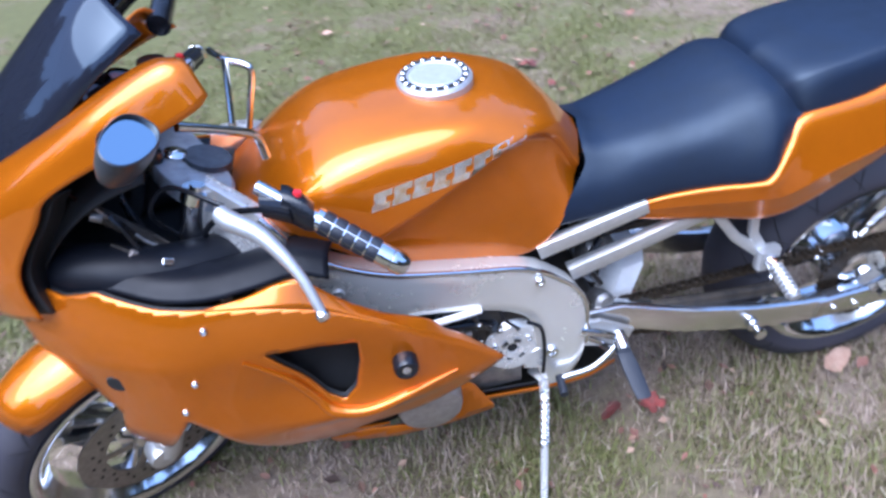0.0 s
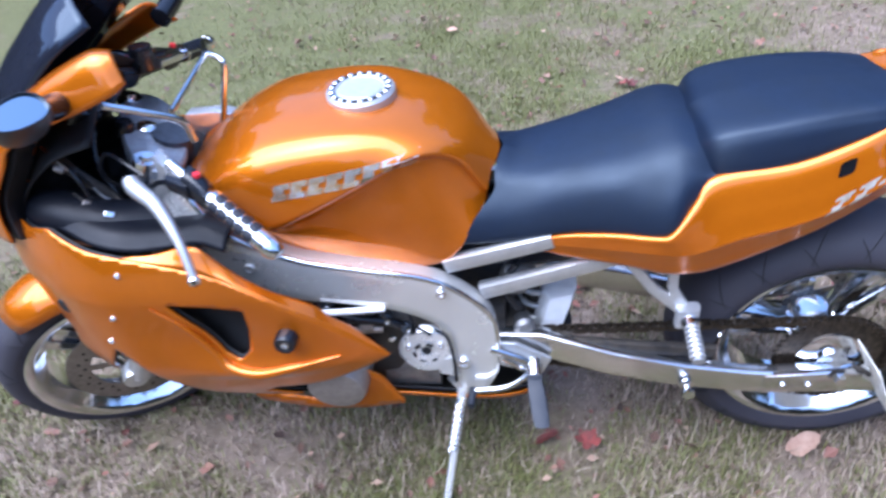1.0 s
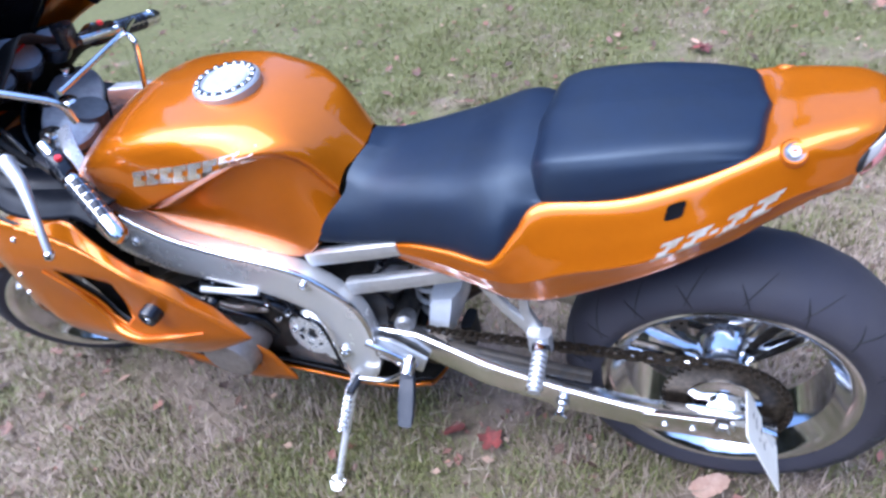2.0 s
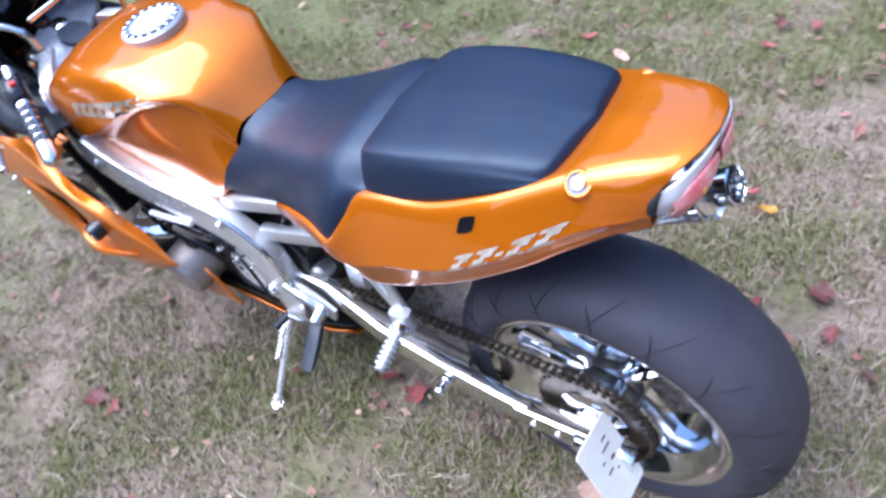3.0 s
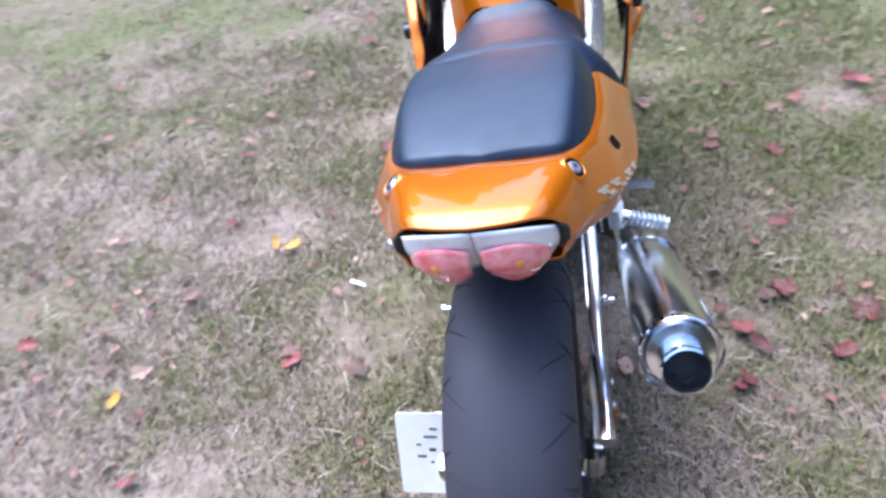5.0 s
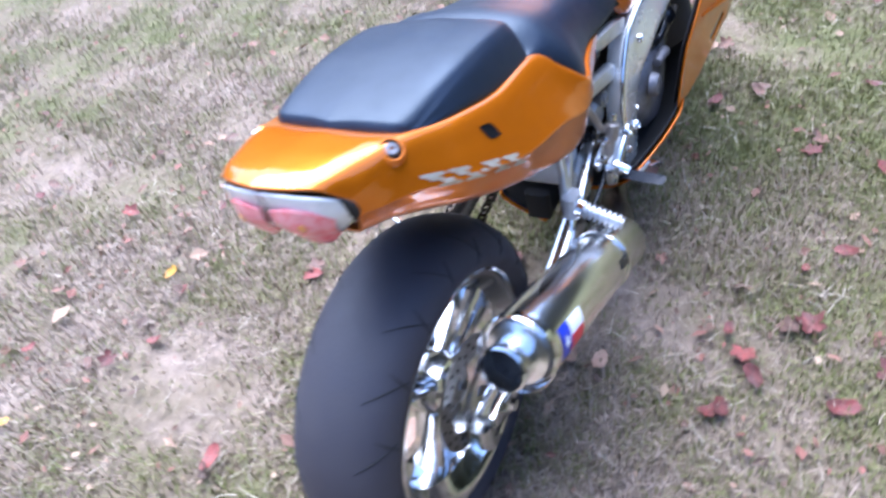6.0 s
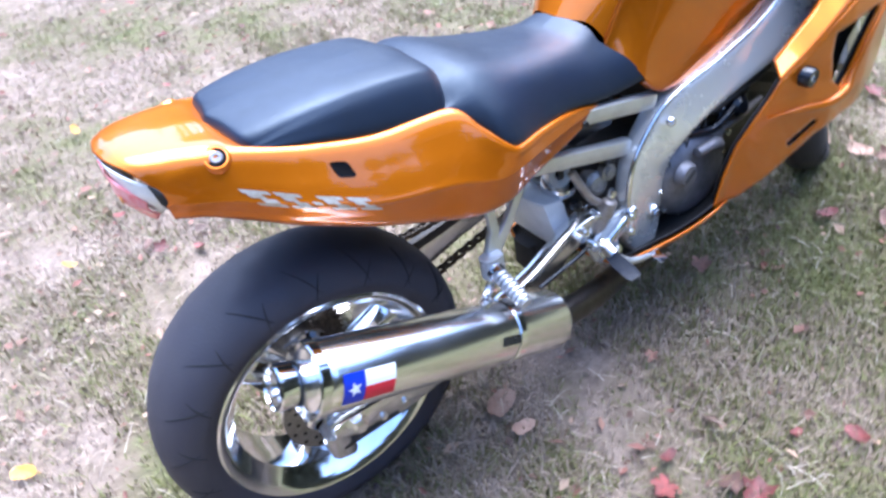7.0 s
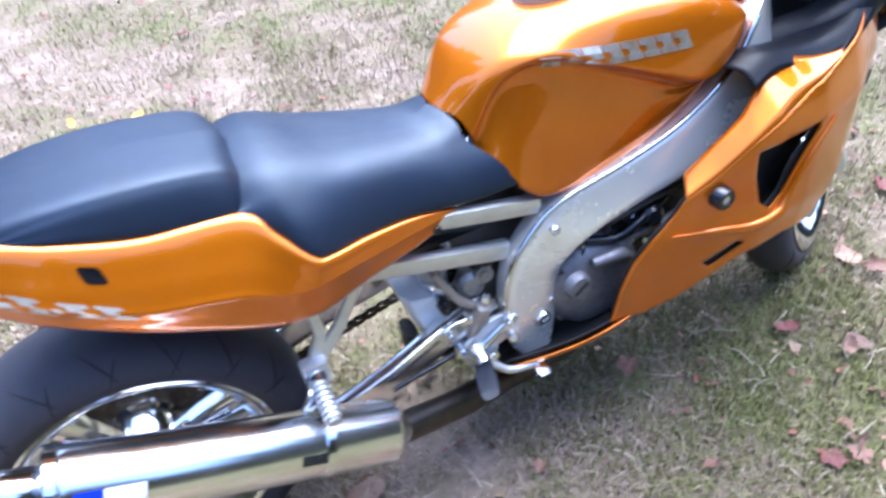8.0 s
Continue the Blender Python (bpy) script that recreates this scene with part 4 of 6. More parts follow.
# swingarm, one beam a side with a bolted extension at its end
for side in (-1, 1):
    yy = side * 0.135 + REAR[1]
    arm = []
    for x, z, h in ((-0.03, 0.373, 0.032), (0.10, 0.367, 0.033), (0.25, 0.326, 0.034), (0.40, 0.286, 0.033), (0.52, 0.267, 0.031), (0.62, 0.258, 0.030)):
        arm.append(((x, yy - side * (0.02 if x < 0.2 else 0.0), z), (0.15, 0, 0.99), h, 0.016))
    swing = part("swingarm", Shape().beam([(r[0], r[1], r[2], r[3]) for r in arm], n=20, square=6.0), STEEL, bike, "long mirror-polished swingarm beam", angle=40)
    ext = Shape().beam([((x, yy, z), (0.03, 0, 1), h, 0.019) for x, z, h in (((0.56, 0.262, 0.028), (0.70, 0.268, 0.031), (0.765, 0.266, 0.029), (0.790, 0.264, 0.021)) if side < 0 else ((0.56, 0.268, 0.026), (0.66, 0.280, 0.028), (0.72, 0.288, 0.026), (0.745, 0.290, 0.016)))], n=20, square=7.0)
    part("swingarm_extension", ext, CHROME, swing, "chrome bolt-on swingarm extension", angle=40)
    part("axle_nut", Shape().lathe([(0.0, 0.020), (0.012, 0.020), (0.013, 0.010), (0.020, 0.010), (0.020, 0.0)], (REAR[0], yy + side * 0.018, REAR[2]), (0, side, 0), 6), CHROME, swing, "hexagonal axle nut")
    for k in (0.60, 0.65):
        part("adjuster_bolt", Shape().lathe([(0.0, 0.008), (0.007, 0.008), (0.008, 0.0)], (k, yy + side * 0.017, 0.262), (0, side, 0), 10), STEEL, swing)
    spool = Shape().lathe([(0.0, 0.032), (0.013, 0.032), (0.014, 0.026), (0.008, 0.022), (0.008, 0.010), (0.015, 0.006), (0.015, 0.0), (0.0, 0.0)], (0.404, yy + side * 0.020, 0.272), (0, side, 0), 20)
    part("stand_spool", spool, CHROME, swing, "chrome paddock-stand spool")
cx = Shape()
cx.tube([(0.045, -0.13, 0.372), (0.045, 0.12, 0.372)], 0.028, 20, 1)
part("swingarm_crosspiece", cx, GREASE, bike, "greasy swingarm crosspiece")
part("chain_guard", Shape().beam([((x, -0.122 + REAR[1], z), (0.1, 0, 1), 0.014, 0.010) for x, z in ((0.14, 0.372), (0.30, 0.352), (0.46, 0.338))], n=12), GREASE, bike, "black chain rub strip")

FS, RS = np.array([0.005, 0.350]), np.array([REAR[0], REAR[2]])
chain = Shape()
CY = -0.105 + REAR[1]


def chain_run(p0, p1, links):
    d = (p1 - p0) / links
    ln = np.linalg.norm(d)
    e = d / ln
    nrm = np.array([-e[1], e[0]])
    for k in range(links):
        c = p0 + d * (k + 0.5)
        for y in ((-0.0085, 0.0085) if k % 2 else (-0.0055, 0.0055)):
            pts = []
            for t in range(10):
                a = 2 * math.pi * t / 10
                rr = 0.0075 * (1 - 0.18 * abs(math.sin(a)))
                off = e * (math.cos(a) * rr + math.copysign(ln * 0.45, math.cos(a))) + nrm * math.sin(a) * rr
                pts.append((c[0] + off[0], c[1] + off[1]))
            chain.prism(pts, CY + y - 0.0012, CY + y + 0.0012)
        chain.lathe([(0.0, -0.011), (0.004, -0.011), (0.004, 0.011), (0.0, 0.011)], (p0[0] + d[0] * k, CY, p0[1] + d[1] * k), (0, 1, 0), 7)


up = np.array([0.12, 0.99])
chain_run(FS + np.array([0.0, 0.036]), RS + np.array([0.0, 0.111]), 44)
chain_run(FS + np.array([0.0, -0.034]), RS + np.array([0.0, -0.111]), 46)
arc = [RS + 0.111 * np.array([math.cos(a), math.sin(a)]) for a in np.linspace(math.pi / 2, -math.pi / 2, 23)]
for p, q in zip(arc, arc[1:]):
    chain_run(p, q, 1)
part("drive_chain", chain, CHAINMETAL, bike, "oily roller drive chain", fix=False)
part("front_sprocket", Shape().lathe([(0.0, -0.008), (0.036, -0.008), (0.036, 0.008), (0.0, 0.008)], (FS[0], CY, FS[1]), (0, 1, 0), 32), CHAINMETAL, bike)

# rear shock, linkage and the pale guard behind the engine
shock = Shape().tube([(0.075, 0.0, 0.60), (0.105, 0.0, 0.30)], 0.022, 16, 1)
shk = part("rear_shock", shock, GREASE, bike, "rear shock absorber")
coil = [(0.077 + 0.026 * k / 90 + 0.038 * math.cos(k * 2 * math.pi / 15), 0.038 * math.sin(k * 2 * math.pi / 15), 0.575 - 0.24 * k / 90) for k in range(91)]
part("shock_spring", Shape().tube(coil, 0.0065, 8, 1), ALLOY, shk, "coiled shock spring")
part("shock_reservoir", Shape().lathe([(0.0, 0.03), (0.026, 0.03), (0.034, 0.024), (0.034, -0.024), (0.026, -0.03), (0.0, -0.03)], (0.060, -0.085, 0.520), (0.3, -0.4, 0.85), 24), CAST, shk, "round shock reservoir top")
part("splash_guard", Shape().beam([((0.148 - 0.25 * (0.44 - z), 0.004, z), (1, 0, 0.25), h, w) for z, h, w in ((0.310, 0.026, 0.078), (0.322, 0.034, 0.084), (0.436, 0.037, 0.084), (0.446, 0.034, 0.080))], n=16, square=8.0), WHITE, bike, "white plastic guard behind the engine")
part("battery_box", Shape().beam([((x, 0.0, 0.600), (0, 0, 1), 0.048, 0.105) for x in (0.00, 0.06, 0.20, 0.27)], n=16, square=6.0), PLASTIC, bike, "black battery box under the seat")

# ------------------------------------------------------------------ engine
crank = Shape().beam([((x, 0.0, z), (0, 0, 1), h, w) for x, z, h, w in ((-0.46, 0.36, 0.085, 0.13), (-0.38, 0.36, 0.12, 0.165), (-0.20, 0.37, 0.13, 0.155), (-0.06, 0.37, 0.12, 0.135), (0.03, 0.37, 0.08, 0.11))], n=24, square=4.5)
engine = part("engine", crank, GREASE, bike, "greasy dark engine crankcase")
cyl = Shape().beam([((-0.40 - 0.10 * u, 0.0, 0.46 + 0.20 * u), (0.9, 0, 0.42), 0.105 - 0.012 * (k % 2), 0.170 - 0.012 * (k % 2)) for k, u in enumerate(np.linspace(0, 1, 11))], n=24, square=6.0)
part("cylinder_block", cyl, GREASE, engine, "dark finned cylinder block")
part("sump", Shape().beam([((x, 0.0, 0.235), (0, 0, 1), h, 0.10) for x, h in ((-0.42, 0.03), (-0.36, 0.05), (-0.20, 0.05), (-0.14, 0.03))], n=20), CAST, engine, "cast sump")
part("alternator_cover", Shape().lathe([(0.0, 0.016), (0.052, 0.016), (0.060, 0.012), (0.064, 0.002), (0.066, -0.02), (0.068, -0.075)], (-0.325, -0.232, 0.352), (0, -1, -0.08), 48), DULL, engine, "round weathered alternator cover")
SPX, SPZ = -0.138, 0.377
spc = Shape().lathe([(0.0, -0.004), (0.011, -0.004), (0.013, 0.008), (0.034, 0.011), (0.054, 0.008), (0.063, -0.002), (0.064, -0.05)], (SPX, -0.155, SPZ), (0, -1, 0.12), 44)
sprocket_cover = part("sprocket_cover", spc, BRIGHT, engine, "round polished front sprocket cover")
part("cover_hole", Shape().lathe([(0.0, 0.0), (0.0105, 0.0)], (SPX, -0.1595, SPZ), (0, -1, 0.12), 20), MATTBLACK, sprocket_cover, "dark centre hole")
for k in range(3):
    an = 0.6 + k * 2.1
    part("cover_bolt", bolt((SPX + 0.040 * math.cos(an), -0.163, SPZ + 0.040 * math.sin(an)), (0, -1, 0.12), 0.006, 0.006), CHROME, sprocket_cover)
part("cover_plate", Shape().prism([(-0.118, 0.352), (-0.070, 0.372), (-0.046, 0.350), (-0.046, 0.318), (-0.078, 0.300), (-0.118, 0.312)], -0.168, -0.160), BRIGHT, engine, "flat polished plate beside the cover", bevel=0.003)
for k in range(5):
    an = 1.2 + k * 1.05
    part("cover_slot", Shape().box((SPX + 0.026 * math.cos(an), -0.1668, SPZ + 0.026 * math.sin(an)), (0.014, 0.003, 0.006), pose(0, 0, 0, 0, -math.degrees(an) + 90, 0)), MATTBLACK, sprocket_cover, "dark slot")
part("engine_side_plate", Shape().beam([((x, -0.128, 0.35), (0, 0, 1), 0.07, 0.02) for x in (-0.20, -0.17, -0.08, -0.05)], n=16), GREASE, engine)
part("shift_cover", Shape().beam([((x, -0.135, 0.30), (0, 0, 1), 0.05, 0.02) for x in (-0.24, -0.21, -0.16, -0.12)], n=16), CAST, engine)
CC = np.array([-0.185, 0.178, 0.385])
clutch = part("clutch_cover", Shape().lathe([(0.0, 0.014), (0.060, 0.014), (0.082, 0.008), (0.098, -0.006), (0.106, -0.022), (0.110, -0.060)], CC, (0, 1, 0.04), 56), CLUTCHGREY, engine, "large round grey clutch cover")
cb = Shape().lathe([(0.0, 0.018), (0.022, 0.018), (0.026, 0.012), (0.028, 0.0)], (-0.120, 0.192, 0.425), (0, 1, 0.04), 32)
cbp = part("oil_filler_cap", cb, CLUTCHGREY, clutch, "oil filler cap with a slot")
part("cap_slot", Shape().box((-0.120, 0.2105, 0.425), (0.034, 0.004, 0.007), pose(0, 0, 0, 0, 35, 0)), MATTBLACK, cbp, "dark moulded slot")
for k in range(10):
    an = 2 * math.pi * k / 10
    part("cover_bolt", Shape().lathe([(0.0, 0.012), (0.006, 0.012), (0.007, 0.0)], CC + np.array([0.103 * math.cos(an), -0.018, 0.103 * math.sin(an)]), (0, 1, 0), 8), STEEL, clutch)
part("clutch_arch", Shape().tube([CC + np.array([-0.075, 0.004, 0.03]), CC + np.array([-0.03, 0.020, 0.07]), CC + np.array([0.03, 0.018, 0.075])], [0.008, 0.014, 0.010], 12), CLUTCHGREY, clutch)

# hoses, cables and clamps that fill the gap between frame and fairing
for k, (pts, r, mat, nm) in enumerate((
        ([(-0.36, -0.17, 0.52), (-0.28, -0.18, 0.50), (-0.20, -0.165, 0.47), (-0.16, -0.15, 0.43)], 0.010, PLASTIC, "coolant_hose"),
        ([(-0.42, -0.18, 0.50), (-0.33, -0.185, 0.46), (-0.26, -0.17, 0.42), (-0.24, -0.155, 0.36)], 0.012, PLASTIC, "coolant_hose"),
        ([(-0.33, -0.20, 0.535), (-0.27, -0.195, 0.533), (-0.20, -0.185, 0.530)], 0.007, WHITE, "breather_tube"),
        ([(-0.34, 0.17, 0.52), (-0.27, 0.185, 0.50), (-0.22, 0.18, 0.48), (-0.16, 0.165, 0.49)], 0.010, PLASTIC, "coolant_hose"),
        ([(-0.40, 0.18, 0.55), (-0.30, 0.19, 0.545), (-0.20, 0.185, 0.53)], 0.006, GREASE, "cable"),
        ([(-0.11, -0.178, 0.46), (-0.085, -0.182, 0.44), (-0.078, -0.182, 0.38), (-0.08, -0.178, 0.30)], 0.004, PLASTIC, "cable"),
        ([(0.128, 0.12, 0.525), (0.115, 0.132, 0.49), (0.092, 0.135, 0.450), (0.055, 0.135, 0.415), (0.025, 0.132, 0.402)], 0.009, DULL, "brake_line"),
        ([(0.06, -0.11, 0.57), (0.03, -0.12, 0.52), (0.06, -0.12, 0.46)], 0.007, PLASTIC, "cable"),
        ([(0.02, 0.125, 0.36), (0.12, 0.15, 0.345), (0.26, 0.155, 0.33)], 0.005, PLASTIC, "brake_line"))):
    part(nm, Shape().tube(pts, r, 10, 6), mat, engine)
for k, (c, r) in enumerate((((-0.295, -0.17, 0.43), 0.024), ((-0.25, -0.165, 0.475), 0.018), ((-0.345, -0.18, 0.47), 0.02), ((-0.24, 0.17, 0.46), 0.02), ((-0.30, 0.18, 0.50), 0.022), ((0.06, 0.11, 0.46), 0.026), ((0.03, 0.12, 0.52), 0.02), ((0.07, -0.11, 0.40), 0.022))):
    part("engine_fitting", Shape().lathe([(0.0, 0.02), (r * 0.6, 0.02), (r, 0.012), (r, -0.01), (r * 0.8, -0.03)], c, (0.2, -1 if c[1] < 0 else 1, 0.3), 16), CAST if k % 2 else PLASTIC, engine)

# plain black plate added behind the right fairing
part("fairing_back_plate", Shape().prism([(-0.60, 0.27), (-0.40, 0.30), (-0.33, 0.40), (-0.36, 0.50), (-0.52, 0.56), (-0.62, 0.50)], 0.112, 0.118), MATTBLACK, engine, "plain black plate behind the fairing", bevel=0.002)
# carburettor mouths, wiring and bolts in the dark gap above the crankcase
for side in (-1, 1):
    for x, z, r in ((-0.330, 0.520, 0.020), (-0.270, 0.500, 0.017), (-0.215, 0.470, 0.015), (-0.175, 0.445, 0.012)):
        cb = part("intake_joint", Shape().lathe([(0.0, 0.020), (r * 0.55, 0.020), (r * 0.60, 0.014), (r, 0.012), (r, -0.004), (r * 0.85, -0.03)], (x, side * 0.150, z), (0.15, side, 0.35), 16), ANODISED, engine)
        part("joint_screw", bolt((x + 0.01, side * 0.172, z + 0.010), (0.15, side, 0.35), 0.005, 0.006), CHROME, cb)
    for k in range(4):
        x = -0.34 + 0.055 * k
        part("cable", Shape().tube([(x, side * 0.135, 0.545), (x + 0.02, side * 0.170, 0.515 - 0.012 * k), (x + 0.05, side * 0.165, 0.470 - 0.012 * k), (x + 0.045, side * 0.150, 0.420)], 0.0035, 8, 5), PLASTIC if k % 2 else GREASE, engine)
    part("water_pipe", Shape().tube([(-0.38, side * 0.185, 0.485), (-0.30, side * 0.178, 0.462), (-0.22, side * 0.165, 0.452)], 0.008, 12), DULL, engine)
    for x, z in ((-0.30, 0.43), (-0.25, 0.41), (-0.205, 0.425)):
        part("case_bolt", bolt((x, side * 0.164, z), (0, side, 0), 0.007, 0.008), STEEL, engine)

# ------------------------------------------------------------------ exhaust
ax0, ax1 = np.array([0.297, 0.230, 0.3267]), np.array([0.770, 0.233, 0.556])
axd = (ax1 - ax0) / np.linalg.norm(ax1 - ax0)
L = float(np.linalg.norm(ax1 - ax0))
can = part("muffler", Shape().lathe([(0.024, -0.030), (0.036, -0.010), (0.053, 0.004), (0.056, 0.012), (0.056, L - 0.03), (0.053, L - 0.016), (0.046, L - 0.004), (0.030, L), (0.028, L + 0.02)], ax0, axd, 64), CANSTEEL, bike, "polished steel round muffler")
part("muffler_tip", Shape().lathe([(0.026, L - 0.01), (0.033, L + 0.004), (0.034, L + 0.044), (0.031, L + 0.046), (0.029, L + 0.040), (0.028, L - 0.02), (0.0, L - 0.02)], ax0, axd, 40), CHROME, can, "chrome outlet, black inside")
part("outlet_bore", Shape().lathe([(0.0292, L + 0.0415), (0.0284, L + 0.0), (0.0, L + 0.0)], ax0, axd, 32), MATTBLACK, can, "matt black outlet bore")
for s0 in (0.125, L - 0.018):
    part("muffler_band", Shape().lathe([(0.0565, s0), (0.0585, s0 + 0.002), (0.0585, s0 + 0.016), (0.0565, s0 + 0.018)], ax0, axd, 64), CHROME, can, "polished clamp band")
part("maker_tag", Shape().box(tuple(ax0 + axd * 0.150 + np.array([0.002, 0.0520, 0.0235])), (0.040, 0.003, 0.016), pose(0, 0, 0, 24, -25.9, 0)), PLASTIC, can, "small dark maker tag")
part("link_pipe", Shape().tube([(-0.36, 0.05, 0.20), (-0.20, 0.10, 0.165), (0.0, 0.13, 0.18), (0.14, 0.185, 0.245), tuple(ax0 - axd * 0.02)], [0.028, 0.029, 0.029, 0.029, 0.028], 20), PIPE, can, "dark stainless link pipe")
part("hanger_strap", Shape().beam([(ax0 + axd * 0.134 + np.array([0, -0.05, 0.02]), (1, 0, 0.4), 0.012, 0.004), ((0.375, 0.176, 0.470), (1, 0, 0.4), 0.009, 0.005)], n=10), CHROME, can)
cal = Shape().beam([((0.735, 0.100, 0.195 + 0.03 * k), (0.9, 0, 0.3), 0.032 - 0.004 * abs(k - 1), 0.024) for k in (0, 1, 2)], n=16)
rcal = part("rear_brake_caliper", cal, CHROME, bike, "chrome rear brake caliper")
part("torque_arm", Shape().tube([(0.735, 0.118, 0.22), (0.55, 0.130, 0.235), (0.33, 0.140, 0.290)], 0.007, 10), GREASE, rcal)
# flag sticker: blue field with a star beside a white and a red band, wrapped on the can
e1 = np.array([0, 1.0, 0])
e1 = e1 - axd * (e1 @ axd)
e1 /= np.linalg.norm(e1)
e2 = np.cross(axd, e1)
e2 = e2 if e2[2] > 0 else -e2


def wrap(s, a, lift=0.0572):
    return tuple(ax0 + axd * s + lift * (math.cos(a) * e1 + math.sin(a) * e2))


def band(name, s0, s1, a0, a1, mat, label):
    g = [[wrap(s, a) for a in np.linspace(a0 * 0.82 + 0.14, a1 * 0.82 + 0.14, 7)] for s in np.linspace(s0, s1, 5)]
    return part(name, Shape().grid(g), mat, can, label, fix=False)


flag = band("sticker_field", L - 0.070, L - 0.035, -0.45, 0.60, BLUEINK, "blue field of a flag sticker")
band("sticker_band", L - 0.122, L - 0.0705, 0.08, 0.60, WHITEINK, "white band of a flag sticker")
band("sticker_band", L - 0.122, L - 0.0705, -0.45, 0.08, REDINK, "red band of a flag sticker")
star = Shape()
pts = [wrap(L - 0.0525 + (0.012 if k % 2 == 0 else 0.005) * math.cos(math.pi * k / 5), 0.20 + (0.012 if k % 2 == 0 else 0.005) * math.sin(math.pi * k / 5) / 0.0572, 0.0580) for k in range(10)]
star.fan(pts)
part("sticker_star", star, WHITEINK, can, "white star on the sticker", fix=False)

# ------------------------------------------------------------------ pegs, pedals, stand, plate
for side in (-1, 1):
    hg = Shape().prism([(-0.03, 0.40), (0.05, 0.395), (0.125, 0.345), (0.105, 0.300), (0.055, 0.315), (0.0, 0.335)], side * 0.150, side * 0.160)
    h = part("rider_peg_hanger", hg, ALLOY, bike, "alloy rider footpeg hanger", bevel=0.002)
    part("hanger_web", Shape().tube([(0.10, side * 0.165, 0.33), (0.05, side * 0.168, 0.365), (0.0, side * 0.168, 0.39)], 0.009, 10), CHROME, h)
    part("peg_clevis", Shape().lathe([(0.0, 0.018), (0.014, 0.018), (0.016, 0.0), (0.016, -0.02), (0.0, -0.02)], (0.088, side * 0.178, 0.338), (0, side, -0.3), 16), CHROME, h)
    lift = -0.018 if side < 0 else 0.006
    peg = Shape().beam([((0.088 + (0.004 if side < 0 else 0.010) * k, side * (0.19 + 0.026 * k), 0.326 + lift * k), (1, 0, 0), 0.018 - 0.002 * (k % 3 == 0), 0.012) for k in range(4)], n=14, square=4)
    part("rider_footpeg", peg, GRIPRUBBER, h, "black rubber rider footpeg")
# clutter behind the right footpeg hanger: master cylinder, linkage, springs, fittings
mech = part("rear_master_cylinder", Shape().lathe([(0.0, -0.045), (0.010, -0.045), (0.012, -0.040), (0.012, 0.0), (0.016, 0.003), (0.016, 0.035), (0.012, 0.040), (0.0, 0.040)], (0.070, 0.150, 0.400), (-0.35, 0.1, 0.93), 18), DULL, bike, "grey rear brake master cylinder")
part("push_rod", Shape().tube([(0.086, 0.150, 0.360), (0.094, 0.158, 0.325), (0.085, 0.165, 0.305)], 0.004, 8), CHROME, mech)
part("banjo_bolt", bolt((0.052, 0.152, 0.445), (-0.35, 0.1, 0.93), 0.009, 0.012), CHROME, mech)
for x, y, z, r, mt in ((0.124, 0.128, 0.447, 0.012, PLASTIC), (0.080, 0.140, 0.407, 0.012, CHROME), (0.037, 0.125, 0.483, 0.018, CAST), (0.118, 0.165, 0.360, 0.011, CHROME), (0.020, 0.172, 0.385, 0.010, CHROME), (0.060, 0.172, 0.320, 0.011, CHROME), (0.130, 0.150, 0.395, 0.009, STEEL), (0.010, 0.165, 0.335, 0.009, STEEL)):
    part("linkage_fitting", Shape().lathe([(0.0, 0.014), (r * 0.5, 0.014), (r * 0.6, 0.008), (r, 0.008), (r, -0.010), (0.0, -0.010)], (x, y, z), (0.1, 1, 0.15), 10), mt, mech)
part("link_plate", Shape().prism([(0.02, 0.405), (0.115, 0.410), (0.160, 0.400), (0.135, 0.360), (0.095, 0.345), (0.050, 0.370)], 0.138, 0.144), STEEL, mech, "scuffed steel link plate", bevel=0.002)
coil = [(0.095 - 0.05 * k / 50 + 0.006 * math.cos(k * 1.1), 0.160 + 0.006 * math.sin(k * 1.1), 0.300 + 0.02 * k / 50) for k in range(51)]
part("pedal_spring", Shape().tube(coil, 0.0018, 6, 1), STEEL, mech, "small return spring")
part("shock_clevis", Shape().lathe([(0.012, -0.012), (0.026, -0.012), (0.028, -0.006), (0.028, 0.006), (0.026, 0.012), (0.012, 0.012)], (0.112, 0.060, 0.485), (0.1, 1, 0.5), 20), ALLOY, shk, "pale shock clevis ring")
part("shock_collar", Shape().lathe([(0.020, -0.014), (0.036, -0.014), (0.040, -0.008), (0.040, 0.008), (0.036, 0.014), (0.020, 0.014)], (0.098, 0.050, 0.452), (0.1, 0.3, 0.95), 20), CHROME, shk, "chrome shock collar")
part("rubber_bumper", Shape().beam([((0.163, 0.0, z), (1, 0, 0), 0.014, 0.03) for z in (0.235, 0.245, 0.295, 0.305)], n=12), MATTBLACK, bike, "black rubber bumper under the swingarm")
# shifter and brake pedal
part("gear_lever", Shape().tube([(-0.045, -0.185, 0.275), (0.02, -0.182, 0.280), (0.06, -0.175, 0.300), (0.09, -0.165, 0.325)], 0.007, 10), CHROME, bike, "chrome gear lever")
part("gear_lever_toe", Shape().tube([(-0.045, -0.180, 0.275), (-0.050, -0.225, 0.272)], 0.009, 12, 1), GRIPRUBBER, bike)
part("gear_linkage", Shape().tube([(0.07, -0.165, 0.315), (0.02, -0.160, 0.355), (-0.04, -0.155, 0.385)], 0.006, 8), CHROME, bike)
part("brake_pedal", Shape().tube([(0.075, 0.175, 0.315), (0.04, 0.195, 0.285), (0.0, 0.200, 0.275), (-0.022, 0.205, 0.278)], 0.008, 10), ALLOY, bike, "alloy brake pedal")
